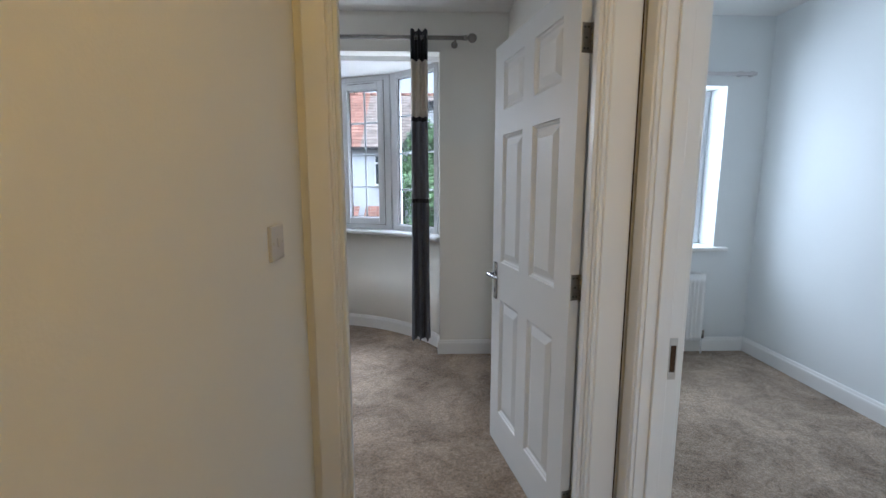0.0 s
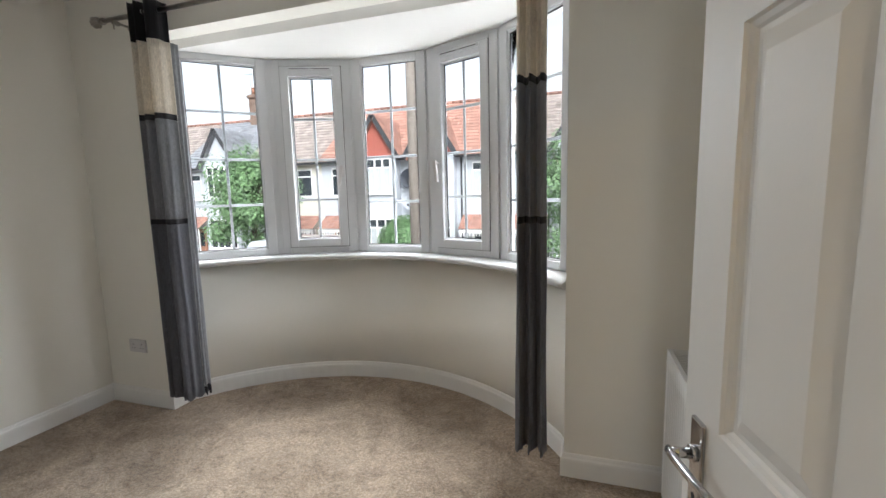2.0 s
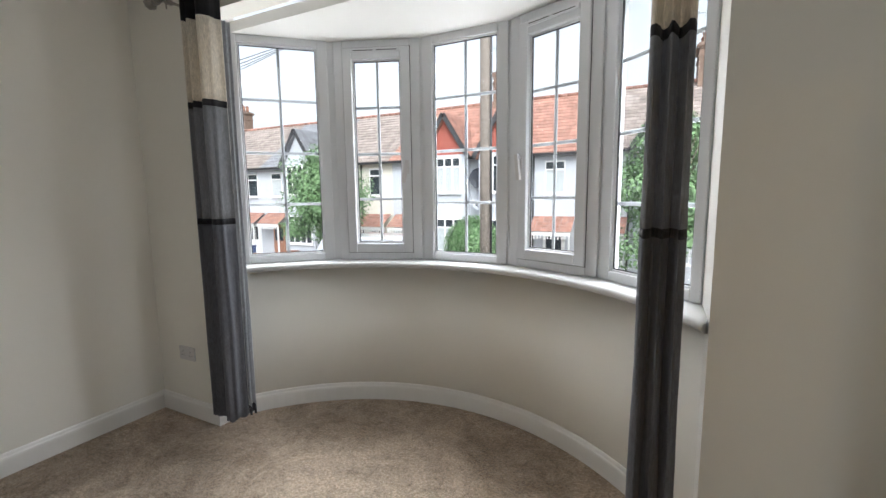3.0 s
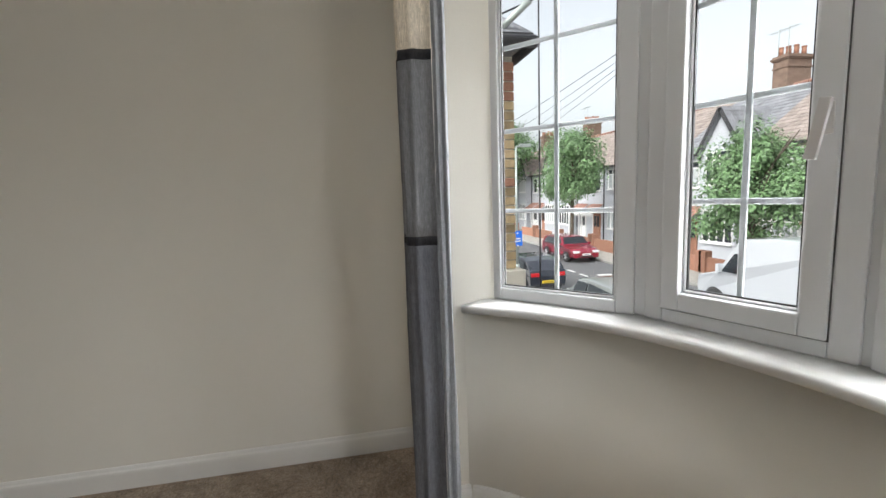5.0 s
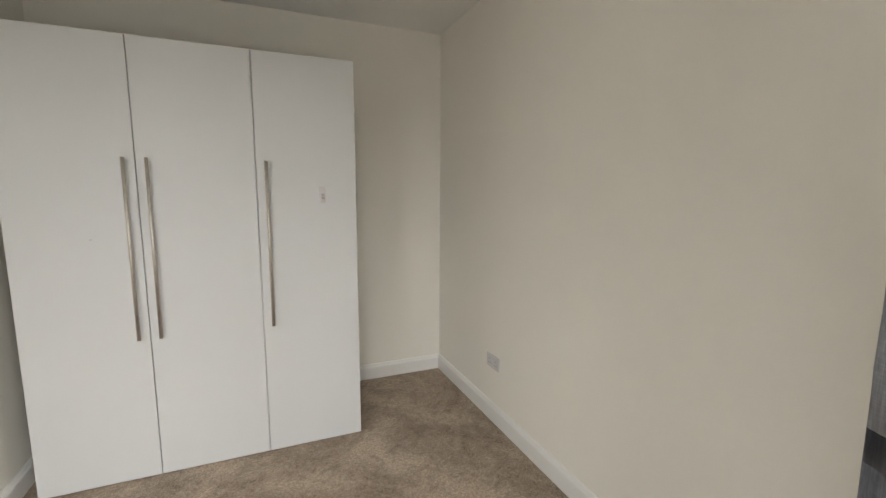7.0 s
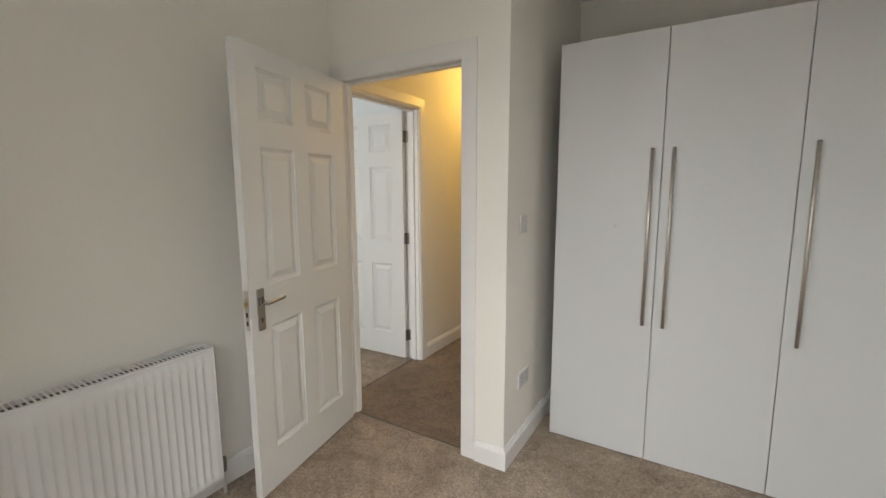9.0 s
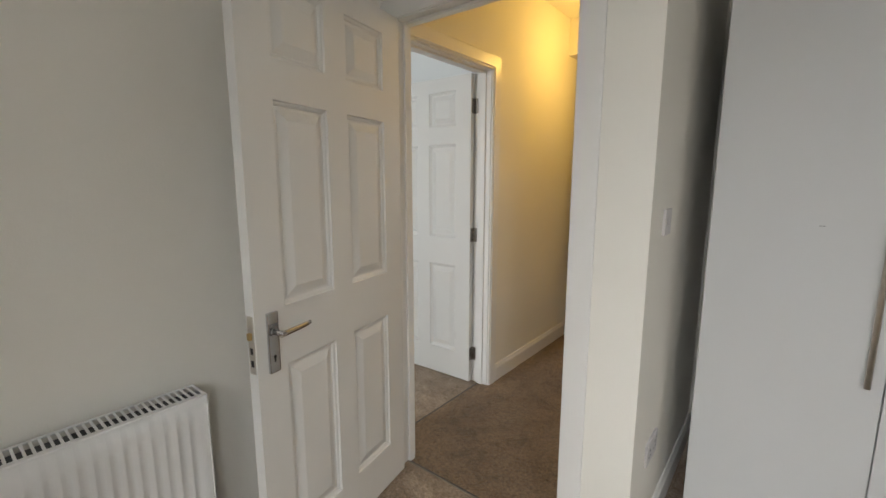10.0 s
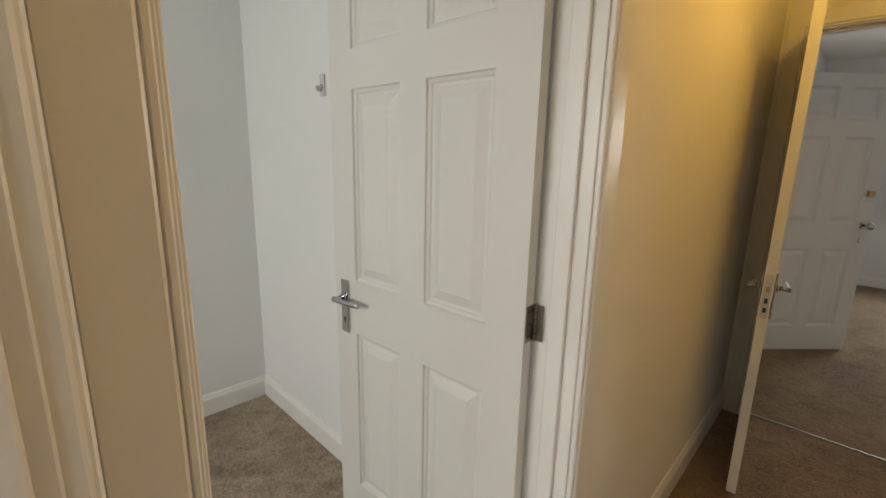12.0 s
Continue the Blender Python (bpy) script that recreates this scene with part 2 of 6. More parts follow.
M_WHITEWOOD = material("white_joinery", (0.80, 0.80, 0.79), 0.45, vary=0.03, scale=4)
M_PANE = material("dim_pane", (0.05, 0.06, 0.07), 0.08, vary=0.2, scale=2)
M_NET = material("net_curtain", (0.46, 0.49, 0.50), 0.9, vary=0.06, scale=5)
M_GUTTER = material("black_gutter", (0.03, 0.03, 0.033), 0.4, vary=0.1, scale=8)
M_POLE = material("weathered_pole", (0.25, 0.215, 0.185), 0.9, vary=0.2, scale=24, bump=0.6, bump_scale=70, fine=0.2)
M_BARK = material("bark", (0.13, 0.105, 0.08), 0.95, vary=0.2, scale=8, bump=0.6, bump_scale=25)
M_LEAF = material("leaf_mid", (0.155, 0.27, 0.115), 0.55, vary=0.15, scale=1.5, per_island=0.45)
M_LEAF_DARK = material("leaf_dark", (0.05, 0.12, 0.035), 0.6, vary=0.15, scale=1.5, per_island=0.45)
M_LEAF_YEL = material("leaf_yellow", (0.42, 0.36, 0.05), 0.6, vary=0.15, scale=3, per_island=0.4)
M_RUBBER = material("tyre_rubber", (0.025, 0.025, 0.025), 0.8, vary=0.1, scale=20)
M_CARGLASS = material("car_glass", (0.02, 0.025, 0.03), 0.06, vary=0.05, scale=3)
M_RIM = material("alloy_rim", (0.5, 0.5, 0.52), 0.3, 1.0, vary=0.05, scale=10)
M_LAMP_RED = material("lamp_red", (0.5, 0.015, 0.02), 0.2, vary=0.05, scale=10)
M_LAMP_CLEAR = material("lamp_clear", (0.7, 0.72, 0.75), 0.1, vary=0.05, scale=10)
M_PLATE_Y = material("plate_yellow", (0.75, 0.55, 0.03), 0.5, vary=0.03, scale=10)
M_PLATE_W = material("plate_white", (0.8, 0.8, 0.8), 0.5, vary=0.03, scale=10)
M_SIGN = material("sign_blue", (0.01, 0.13, 0.62), 0.4, vary=0.03, scale=6)
M_GALV = material("galvanised", (0.40, 0.44, 0.42), 0.5, 0.6, vary=0.06, scale=8)
M_DISH = material("dish_grey", (0.035, 0.04, 0.055), 0.5, vary=0.05, scale=6)
M_BIN = material("bin_blue", (0.03, 0.06, 0.16), 0.5, vary=0.05, scale=4)
M_CAR_RED = material("car_red", (0.22, 0.012, 0.03), 0.25, vary=0.02, scale=1, coat=1.0)
M_CAR_ORANGE = material("car_scarlet", (0.6, 0.05, 0.03), 0.25, vary=0.02, scale=1, coat=1.0)
M_CAR_DARK = material("car_charcoal", (0.035, 0.04, 0.055), 0.25, 0.3, vary=0.02, scale=1, coat=1.0)
M_CAR_SILVER = material("car_silver", (0.32, 0.335, 0.33), 0.3, 0.5, vary=0.02, scale=1, coat=1.0)
M_CAR_PALE = material("car_pale_blue", (0.58, 0.64, 0.70), 0.3, 0.3, vary=0.02, scale=1, coat=1.0)
M_CAR_WHITE = material("car_white", (0.52, 0.54, 0.57), 0.3, vary=0.02, scale=1, coat=1.0)

# ---- building blocks ----


def box(bm, x0, x1, y0, y1, z0, z1, m=None):
    vs = [bm.verts.new((x, y, z)) for x in (x0, x1) for y in (y0, y1) for z in (z0, z1)]
    if m is not None:
        for v in vs:
            v.co = m @ v.co
    for f in ((0, 1, 3, 2), (4, 6, 7, 5), (0, 4, 5, 1), (2, 3, 7, 6), (0, 2, 6, 4), (1, 5, 7, 3)):
        bm.faces.new([vs[i] for i in f])
    return vs


def tube(bm, p, q, r, r2=None, n=12):
    p, q = Vector(p), Vector(q)
    r2 = r if r2 is None else r2
    a = (q - p).to_track_quat('Z', 'Y').to_matrix()
    rings = []
    for c, rad in ((p, r), (q, r2)):
        rings.append([bm.verts.new(c + a @ Vector((rad * math.cos(2 * math.pi * i / n), rad * math.sin(2 * math.pi * i / n), 0))) for i in range(n)])
    for i in range(n):
        f = bm.faces.new((rings[0][i], rings[0][(i + 1) % n], rings[1][(i + 1) % n], rings[1][i]))
        f.smooth = True
    bm.faces.new(rings[0][::-1])
    bm.faces.new(rings[1])


def ball(bm, c, r, sz=1.0, seg=12):
    ret = bmesh.ops.create_uvsphere(bm, u_segments=seg, v_segments=max(6, seg // 2 + 1), radius=r)
    for v in ret["verts"]:
        v.co = Vector((v.co.x, v.co.y, v.co.z * sz)) + Vector(c)
    for v in ret["verts"]:
        for f in v.link_faces:
            f.smooth = True


def extrude_profile(bm, pts, y0, y1, m=None):
    """A closed outline in x and z, extruded along y."""
    a = [bm.verts.new((x, y0, z)) for x, z in pts]
    b = [bm.verts.new((x, y1, z)) for x, z in pts]
    if m is not None:
        for v in a + b:
            v.co = m @ v.co
    n = len(pts)
    for i in range(n):
        bm.faces.new((a[i], a[(i + 1) % n], b[(i + 1) % n], b[i]))
    bm.faces.new(a[::-1])
    bm.faces.new(b)


def finish(bm, bevel=0.0, segments=2):
    bmesh.ops.recalc_face_normals(bm, faces=bm.faces[:])
    if bevel:
        es = [e for e in bm.edges if len(e.link_faces) == 2 and e.calc_face_angle(0) > 0.6]
        bmesh.ops.bevel(bm, geom=es, offset=bevel, segments=segments, affect='EDGES', profile=0.6, clamp_overlap=True)
    return bm


def to_mesh(name, bm, mat):
    me = bpy.data.meshes.new(name)
    bm.to_mesh(me)
    bm.free()
    me.materials.append(mat)
    return me


def part(name, bm, mat, parent, label=""):
    ob = new(name, to_mesh(name, bm, mat))
    ob.parent = parent
    return tagged(ob, label)


def piece(name, me, parent, m):
    ob = new(name, me)
    ob.parent = parent
    ob.matrix_basis = m
    return ob


def thing(name, label, category, m=None, group="", kind=""):
    ob = new(name)
    ob.empty_display_size = 0.1
    if m is not None:
        ob.matrix_basis = m
    return tagged(ob, label, category, group, kind)


def solid(name, label, category, mat, bm, kind="structure"):
    return tagged(new(name, to_mesh(name, bm, mat)), label, category, "", kind)


def boxes(name, label, category, mat, rows, kind="structure", bevel=0.0):
    bm = bmesh.new()
    for r in rows:
        box(bm, *r)
    return solid(name, label, category, mat, finish(bm, bevel), kind)


# ---- plan ----
XL, XR, YF, YB = -2.915, 0.61, 3.30, 0.19
YD, YL = 1.352, 1.270                    # the two faces of the wall with the bay room's door
XS, XC = -0.495, -0.36                  # the two faces of the wall between recess and landing
XN = 0.660                             # the landing's face of the wall it shares with the small room
XM = 0.770                             # the small room's face of the wall it shares
XW, YS = 2.615, 0.315                    # the small room's far and back walls
YE, YE2 = -1.50, -1.60                 # the landing's end wall
H, BAYH, SILL = 2.60, 2.325, 0.945
BX, BY = -1.135, 2.65                  # the centre of the bay's curve
R_WALL, R_WIN, R_SILL = 1.46, 1.53, 1.375
BL, BR = -2.37, 0.10                   # the bay's opening
D1A, D1B, DH = -0.250, 0.528, 2.008
S1, S2 = 0.415, 1.170
E1, E2 = -0.205, 0.556


def arc(r, a0, a1, n):
    return [(BX + r * math.sin(radians(a0 + (a1 - a0) * i / n)), BY + r * math.cos(radians(a0 + (a1 - a0) * i / n))) for i in range(n + 1)]


# walls
boxes("wall_left", "smooth warm white painted plaster wall", "wall", M_WALL, [(XL - 0.13, XL, YB - 0.12, 3.55, 0, H)])
boxes("wall_back", "smooth warm white painted plaster wall behind wardrobe", "wall", M_WALL, [(XL, XS, YB - 0.12, YB, 0, H)])
boxes("wall_landing", "white painted partition wall beside landing", "wall", M_WALL, [
    (XS, XC, -0.62, YD, 0, H), (XS, XC, -1.40, -0.62, 2.0, H), (XS, XC, YE, -1.40, 0, H)])
boxes("wall_door", "white painted wall around bedroom doorway", "wall", M_WALL, [
    (XC, D1A - 0.03, YL, YD, 0, H), (D1A - 0.03, D1B + 0.03, YL, YD, DH + 0.03, H), (D1B + 0.03, XR, YL, YD, 0, H)])
boxes("wall_party", "white painted wall between the bedrooms", "wall", M_WALL, [(XR, XM - 0.03, YL, YF, 0, H)])
boxes("wall_pier", "narrow white painted wall between two doorways", "wall", M_WALL, [(XN, XM - 0.03, S2 + 0.03, YL, 0, H)])
boxes("wall_over_door", "white painted wall over small bedroom doorway", "wall", M_WALL, [(XN, XM - 0.03, S1 - 0.03, S2 + 0.03, DH + 0.03, H)])
boxes("wall_landing_side", "white painted landing wall in warm lamplight", "wall", M_WALL, [(XN, XM - 0.03, YE, S1 - 0.03, 0, H)])
boxes("wall_small_skin", "pale cool white painted wall of small bedroom", "wall", M_SMALL, [
    (XM - 0.028, XM, S2 + 0.03, YF, 0, H), (XM - 0.028, XM, S1 - 0.03, S2 + 0.03, DH + 0.03, H), (XM - 0.028, XM, YS, S1 - 0.03, 0, H)])
boxes("wall_front", "smooth warm white painted wall around bay", "wall", M_WALL, [
    (XL, BL, YF, 3.55, 0, H), (BR, XM - 0.03, YF, 3.55, 0, H), (BL, BR, YF, 3.42, BAYH, H)])
boxes("wall_small_front", "pale cool white painted wall with window", "wall", M_SMALL, [
    (XM - 0.03, 1.05, YF, 3.60, 0, H), (2.29, XW + 0.12, YF, 3.60, 0, H), (1.05, 2.29, YF, 3.60, 0, 0.87), (1.05, 2.29, YF, 3.60, 2.10, H)])
boxes("wall_small_far", "pale cool white painted wall", "wall", M_SMALL, [(XW, XW + 0.12, YS - 0.12, YF, 0, H)])
boxes("wall_small_back", "pale cool white painted wall", "wall", M_SMALL, [(XM, XW, YS - 0.12, YS, 0, H)])
boxes("wall_end", "white painted wall around end doorway", "wall", M_WALL, [
    (XS, E1 - 0.03, YE2, YE, 0, H), (E1 - 0.03, E2 + 0.03, YE2, YE, DH + 0.03, H), (E2 + 0.03, XM - 0.03, YE2, YE, 0, H)])
boxes("wall_far_window", "grey-white painted wall with window", "wall", M_FAR, [
    (-3.0, -1.39, -6.0, -5.78, 0, H), (-0.14, 0.95, -6.0, -5.78, 0, H), (-1.39, -0.14, -6.0, -5.78, 0, 0.97), (-1.39, -0.14, -6.0, -5.78, 2.24, H)])
boxes("wall_far_right", "grey-white painted wall", "wall", M_FAR, [(0.82, 0.95, -5.78, YE2, 0, H)])
boxes("wall_far_left", "grey-white painted wall", "wall", M_FAR, [(-3.1, -3.0, -6.0, YE2, 0, H)])
boxes("wall_far_near", "grey-white painted wall", "wall", M_FAR, [
    (-3.0, E1 - 0.03, YE2 - 0.03, YE2 - 0.002, 0, H), (E2 + 0.03, 0.82, YE2 - 0.03, YE2 - 0.002, 0, H), (E1 - 0.03, E2 + 0.03, YE2 - 0.03, YE2 - 0.002, DH + 0.03, H)])
boxes("wall_behind_closed_door", "plain white wall", "wall", M_WALL, [(XS - 0.9, XS - 0.8, -1.6, -0.4, 0, H)])

# the curved wall of the bay, below its windows and above them
bm = bmesh.new()
inner, outer = arc(R_WALL, -58.5, 58.5, 48), arc(R_WALL + 0.20, -58.5, 58.5, 48)
inner = [(min(max(x, BL + 0.001), BR - 0.001), y) for x, y in inner]
for z0, z1 in ((-0.2, SILL - 0.035),):
    rows = [[bm.verts.new((x, y, z)) for x, y in pts] for pts, z in ((inner, z0), (inner, z1), (outer, z1), (outer, z0))]
    for a, b in zip(rows, rows[1:] + rows[:1]):
        for i in range(48):
            f = bm.faces.new((a[i], a[i + 1], b[i + 1], b[i]))
            f.smooth = True
solid("wall_bay", "curved warm white plaster wall under bay windows", "wall", M_WALL, finish(bm))
boxes("wall_bay_reveal", "white plaster reveals at the bay's sides", "wall", M_WALL, [
    (BL - 0.30, BL, 3.551, 3.585, -0.2, H), (BR, BR + 0.30, 3.551, 3.585, -0.2, H)])

# ceilings
boxes("ceiling", "flat matt white ceiling", "ceiling", M_CEIL, [(XL - 0.13, XM, YE2, 3.55, H, H + 0.1)])
boxes("ceiling_small", "flat matt white ceiling", "ceiling", M_CEIL, [(XM, XW + 0.12, YS - 0.12, 3.6, H, H + 0.1)])
boxes("ceiling_far", "flat matt white ceiling", "ceiling", M_CEIL, [(-3.1, 0.95, -6.0, YE2, H, H + 0.1)])
boxes("ceiling_drop", "boxed lower ceiling at the landing's end", "ceiling", M_WALL, [(XC, XN, YE, -0.72, 2.33, H)])
bm = bmesh.new()
pts = [(BL - 0.02, 3.5505)] + arc(R_WIN + 0.16, -47, 47, 24) + [(BR + 0.02, 3.5505)]
lo, hi = [bm.verts.new((x, y, BAYH)) for x, y in pts], [bm.verts.new((x, y, BAYH + 0.06)) for x, y in pts]
bm.faces.new(lo[::-1])
bm.faces.new(hi)
for i in range(len(pts)):
    j = (i + 1) % len(pts)
    bm.faces.new((lo[i], lo[j], hi[j], hi[i]))
solid("ceiling_bay", "flat white ceiling of the bay", "ceiling", M_CEIL, finish(bm))

# floors
bm = bmesh.new()
pts = [(XL, YB), (XS, YB), (XS, YD - 0.03), (XR, YD - 0.03), (XR, YF), (BR, YF)] + arc(R_WALL + 0.02, 57, -57, 32) + [(BL, YF), (XL, YF)]
top, bot = [bm.verts.new((x, y, 0)) for x, y in pts], [bm.verts.new((x, y, -0.2)) for x, y in pts]
bm.faces.new(top)
bm.faces.new(bot[::-1])
for i in range(len(pts)):
    j = (i + 1) % len(pts)
    bm.faces.new((top[i], bot[i], bot[j], top[j]))
solid("floor_bedroom", "worn taupe cut-pile carpet with darker scuffs", "carpet", M_CARPET, finish(bm))
bm = bmesh.new()
pts = [(XC, YE - 0.04), (XN, YE - 0.04), (XN, S1), (XM - 0.05, S1), (XM - 0.05, S2), (XN, S2), (XN, YL), (D1B, YL), (D1B, YD - 0.036), (D1A, YD - 0.036), (D1A, YL), (XC, YL),
       (XC, -0.62), (XS - 0.8, -0.62), (XS - 0.8, -1.40), (XC, -1.40)]
top, bot = [bm.verts.new((x, y, -0.001)) for x, y in pts], [bm.verts.new((x, y, -0.2)) for x, y in pts]
bm.faces.new(top)
bm.faces.new(bot[::-1])
for i in range(len(pts)):
    j = (i + 1) % len(pts)
    bm.faces.new((top[i], bot[i], bot[j], top[j]))
solid("floor_landing", "worn brown carpet on landing", "carpet", M_CARPET_BROWN, finish(bm))
boxes("floor_small", "worn taupe carpet in small bedroom", "carpet", M_CARPET, [(XM - 0.044, XW, YS, YF, -0.2, 0.0)])
boxes("floor_far", "worn brown carpet in far room", "carpet", M_CARPET_BROWN, [(-3.0, 0.82, -5.78, YE - 0.046, -0.2, 0.0)])


def skirting(points, label="white gloss skirting board"):
    """A moulded board along a line of floor points; the room lies to the left of the way along them."""
    prof = [(0, 0), (0.018, 0), (0.018, 0.082), (0.0165, 0.092), (0.012, 0.100), (0.010, 0.108), (0.006, 0.115), (0, 0.115)]
    n = len(points)
    ps = [Vector((*p, 0)) for p in points]
    offs = []
    for i in range(n):
        d0 = (ps[i] - ps[i - 1]).normalized() if i else None
        d1 = (ps[i + 1] - ps[i]).normalized() if i < n - 1 else None
        d0, d1 = d0 or d1, d1 or d0
        n0, n1 = Vector((-d0.y, d0.x, 0)), Vector((-d1.y, d1.x, 0))
        b = (n0 + n1).normalized()
        offs.append(b / max(0.3, b.dot(n0)))
    bm = bmesh.new()
    rows = [[bm.verts.new(p + o * (a - 0.001) + Vector((0, 0, z))) for a, z in prof] for p, o in zip(ps, offs)]
    for a, b in zip(rows, rows[1:]):
        for i in range(len(prof)):
            j = (i + 1) % len(prof)
            f = bm.faces.new((a[i], a[j], b[j], b[i]))
            f.smooth = False
    bm.faces.new(rows[0])
    bm.faces.new(rows[-1][::-1])
    return solid("baseboard", label, "skirting", M_TRIM, finish(bm))


A_W = 0.088
skirting([(BR, YF + 0.13), (BR, YF), (XR, YF), (XR, YF - 0.14)][::-1])
skirting([(XR, 3.16), (XR, YD + 0.002)][::-1])
skirting([(D1A - A_W, YD), (XS, YD), (XS, YB), (XL, YB), (XL, YF), (BL, YF), (BL, YF + 0.12)][::-1])
skirting(arc(R_WALL, 57.6, -57.6, 44)[::-1][::-1], "curved white gloss skirting board in bay")
skirting([(XN, S1 - A_W), (XN, YE)][::-1])
skirting([(XC, YL), (XC, -0.55)])
skirting([(XM, S2 + A_W), (XM, YF), (XW, YF), (XW, YS), (XM + 0.02, YS)][::-1])
skirting([(0.82, YE2 - 0.03), (0.82, -5.78), (-3.0, -5.78)][::-1])
boxes("threshold_strip", "thin pale carpet seam in bedroom doorway", "threshold", M_SEAM, [(D1A, D1B, YD - 0.036, YD - 0.030, -0.1, 0.004)])
boxes("threshold_strip", "dark worn carpet seam in bedroom doorway", "threshold", M_GAP, [(D1A, D1B, YD - 0.046, YD - 0.0362, -0.1, 0.0015)])
boxes("threshold_strip", "thin carpet seam in small bedroom doorway", "threshold", M_GAP, [(XM - 0.050, XM - 0.044, S1, S2, -0.1, 0.002)])
boxes("threshold_strip", "thin pale metal carpet bar in end doorway", "threshold", M_GALV, [(E1, E2, YE - 0.046, YE - 0.040, -0.1, 0.004)])


def door_trim(m, w, h, depth, stop_at, sides=(1, 1), slim=False, wide=(0.085, 0.085, 0.085), label="white gloss door lining with moulded architrave"):
    """Lining, stop and architraves; local x runs across the opening from 0 to w, y through the wall from 0 to depth."""
    root = thing("door_frame", label, "door frame", m, kind="structure")
    bm = bmesh.new()
    t = 0.028
    for x0, x1 in ((-t, 0), (w, w + t)):
        box(bm, x0, x1, -0.003, depth + 0.003, 0, h + t)
    box(bm, 0, w, -0.003, depth + 0.003, h, h + t)
    part("lining", finish(bm, 0.0015, 1), M_TRIM, root)
    bm = bmesh.new()
    s0, s1 = stop_at
    for x0, x1 in ((0, 0.012), (w - 0.012, w)):
        box(bm, x0, x1, s0, s1, 0, h)
    box(bm, 0.012, w - 0.012, s0, s1, h - 0.012, h)
    part("stop", finish(bm, 0.002, 1), M_TRIM, root)
    for use, y, s in ((sides[0], -0.003, -1), (sides[1], depth + 0.003, 1)):
        if not use:
            continue
        bm = bmesh.new()
        t0 = 0.006 if slim and s > 0 else 0.017
        lw, rw, hw = wide if s < 0 else (min(wide),) * 3
        # share of the width, and height above the wall: a small bead at the inner edge, then a plain face
        prof = [(0.0, 0.0), (0.0, t0)] if slim and s > 0 else [(0.0, 0.0), (0.0, t0 * 0.55), (0.03, t0 * 0.72), (0.10, t0 * 0.74), (0.125, t0 * 0.58), (0.15, t0 * 0.88), (0.19, t0)]
        prof += [(0.94, t0), (0.985, t0 * 0.9), (1.0, t0 * 0.6), (1.0, 0.0)]
        runs = []
        for k, d in prof:
            l, r, u = (0.006 + k * (x - 0.006) for x in (lw, rw, hw))
            runs.append([bm.verts.new(v) for v in ((-l, y + s * d, 0), (-l, y + s * d, h + u), (w + r, y + s * d, h + u), (w + r, y + s * d, 0))])
        for p0, p1 in zip(runs, runs[1:] + runs[:1]):
            for k in range(3):
                bm.faces.new((p0[k], p0[k + 1], p1[k + 1], p1[k]))
        for k in (0, 3):
            bm.faces.new([r[k] for r in runs])
        finish(bm)
        part("architrave", bm, M_TRIM, root)
    return root


def leaf_mesh(w, h, t):
    """A moulded six-panel leaf from x 0 to w, y 0 to t."""
    st, mid = 0.112, 0.100
    pw = (w - 2 * st - mid) / 2
    xs = [0, st, st + pw, st + pw + mid, w - st, w]
    zs = [0, 0.190, 0.785, 0.970, 1.574, 1.688, h - 0.086, h]
    bm = bmesh.new()
    for y, s in ((0, 1), (t, -1)):
        for i in range(5):
            for j in range(7):
                x0, x1, z0, z1 = xs[i], xs[i + 1], zs[j], zs[j + 1]
                if i in (1, 3) and j in (1, 3, 5):
                    ring = None
                    for inset, dep in ((0, 0), (0.003, 0.0060), (0.010, 0.0090), (0.014, 0.0135), (0.022, 0.0140), (0.052, 0.0020)):
                        r = [bm.verts.new((x, y + s * dep, z)) for x, z in ((x0 + inset, z0 + inset), (x1 - inset, z0 + inset), (x1 - inset, z1 - inset), (x0 + inset, z1 - inset))]
                        if ring:
                            for k in range(4):
                                bm.faces.new((ring[k], ring[(k + 1) % 4], r[(k + 1) % 4], r[k]))
                        ring = r
                    bm.faces.new(ring)
                else:
                    bm.faces.new([bm.verts.new((x, y, z)) for x, z in ((x0, z0), (x1, z0), (x1, z1), (x0, z1))])
    for x in (0, w):
        bm.faces.new([bm.verts.new(p) for p in ((x, 0, 0), (x, t, 0), (x, t, h), (x, 0, h))])
    for z in (0, h):
        bm.faces.new([bm.verts.new(p) for p in ((0, 0, z), (w, 0, z), (w, t, z), (0, t, z))])
    bmesh.ops.remove_doubles(bm, verts=bm.verts[:], dist=0.0002)
    return finish(bm)


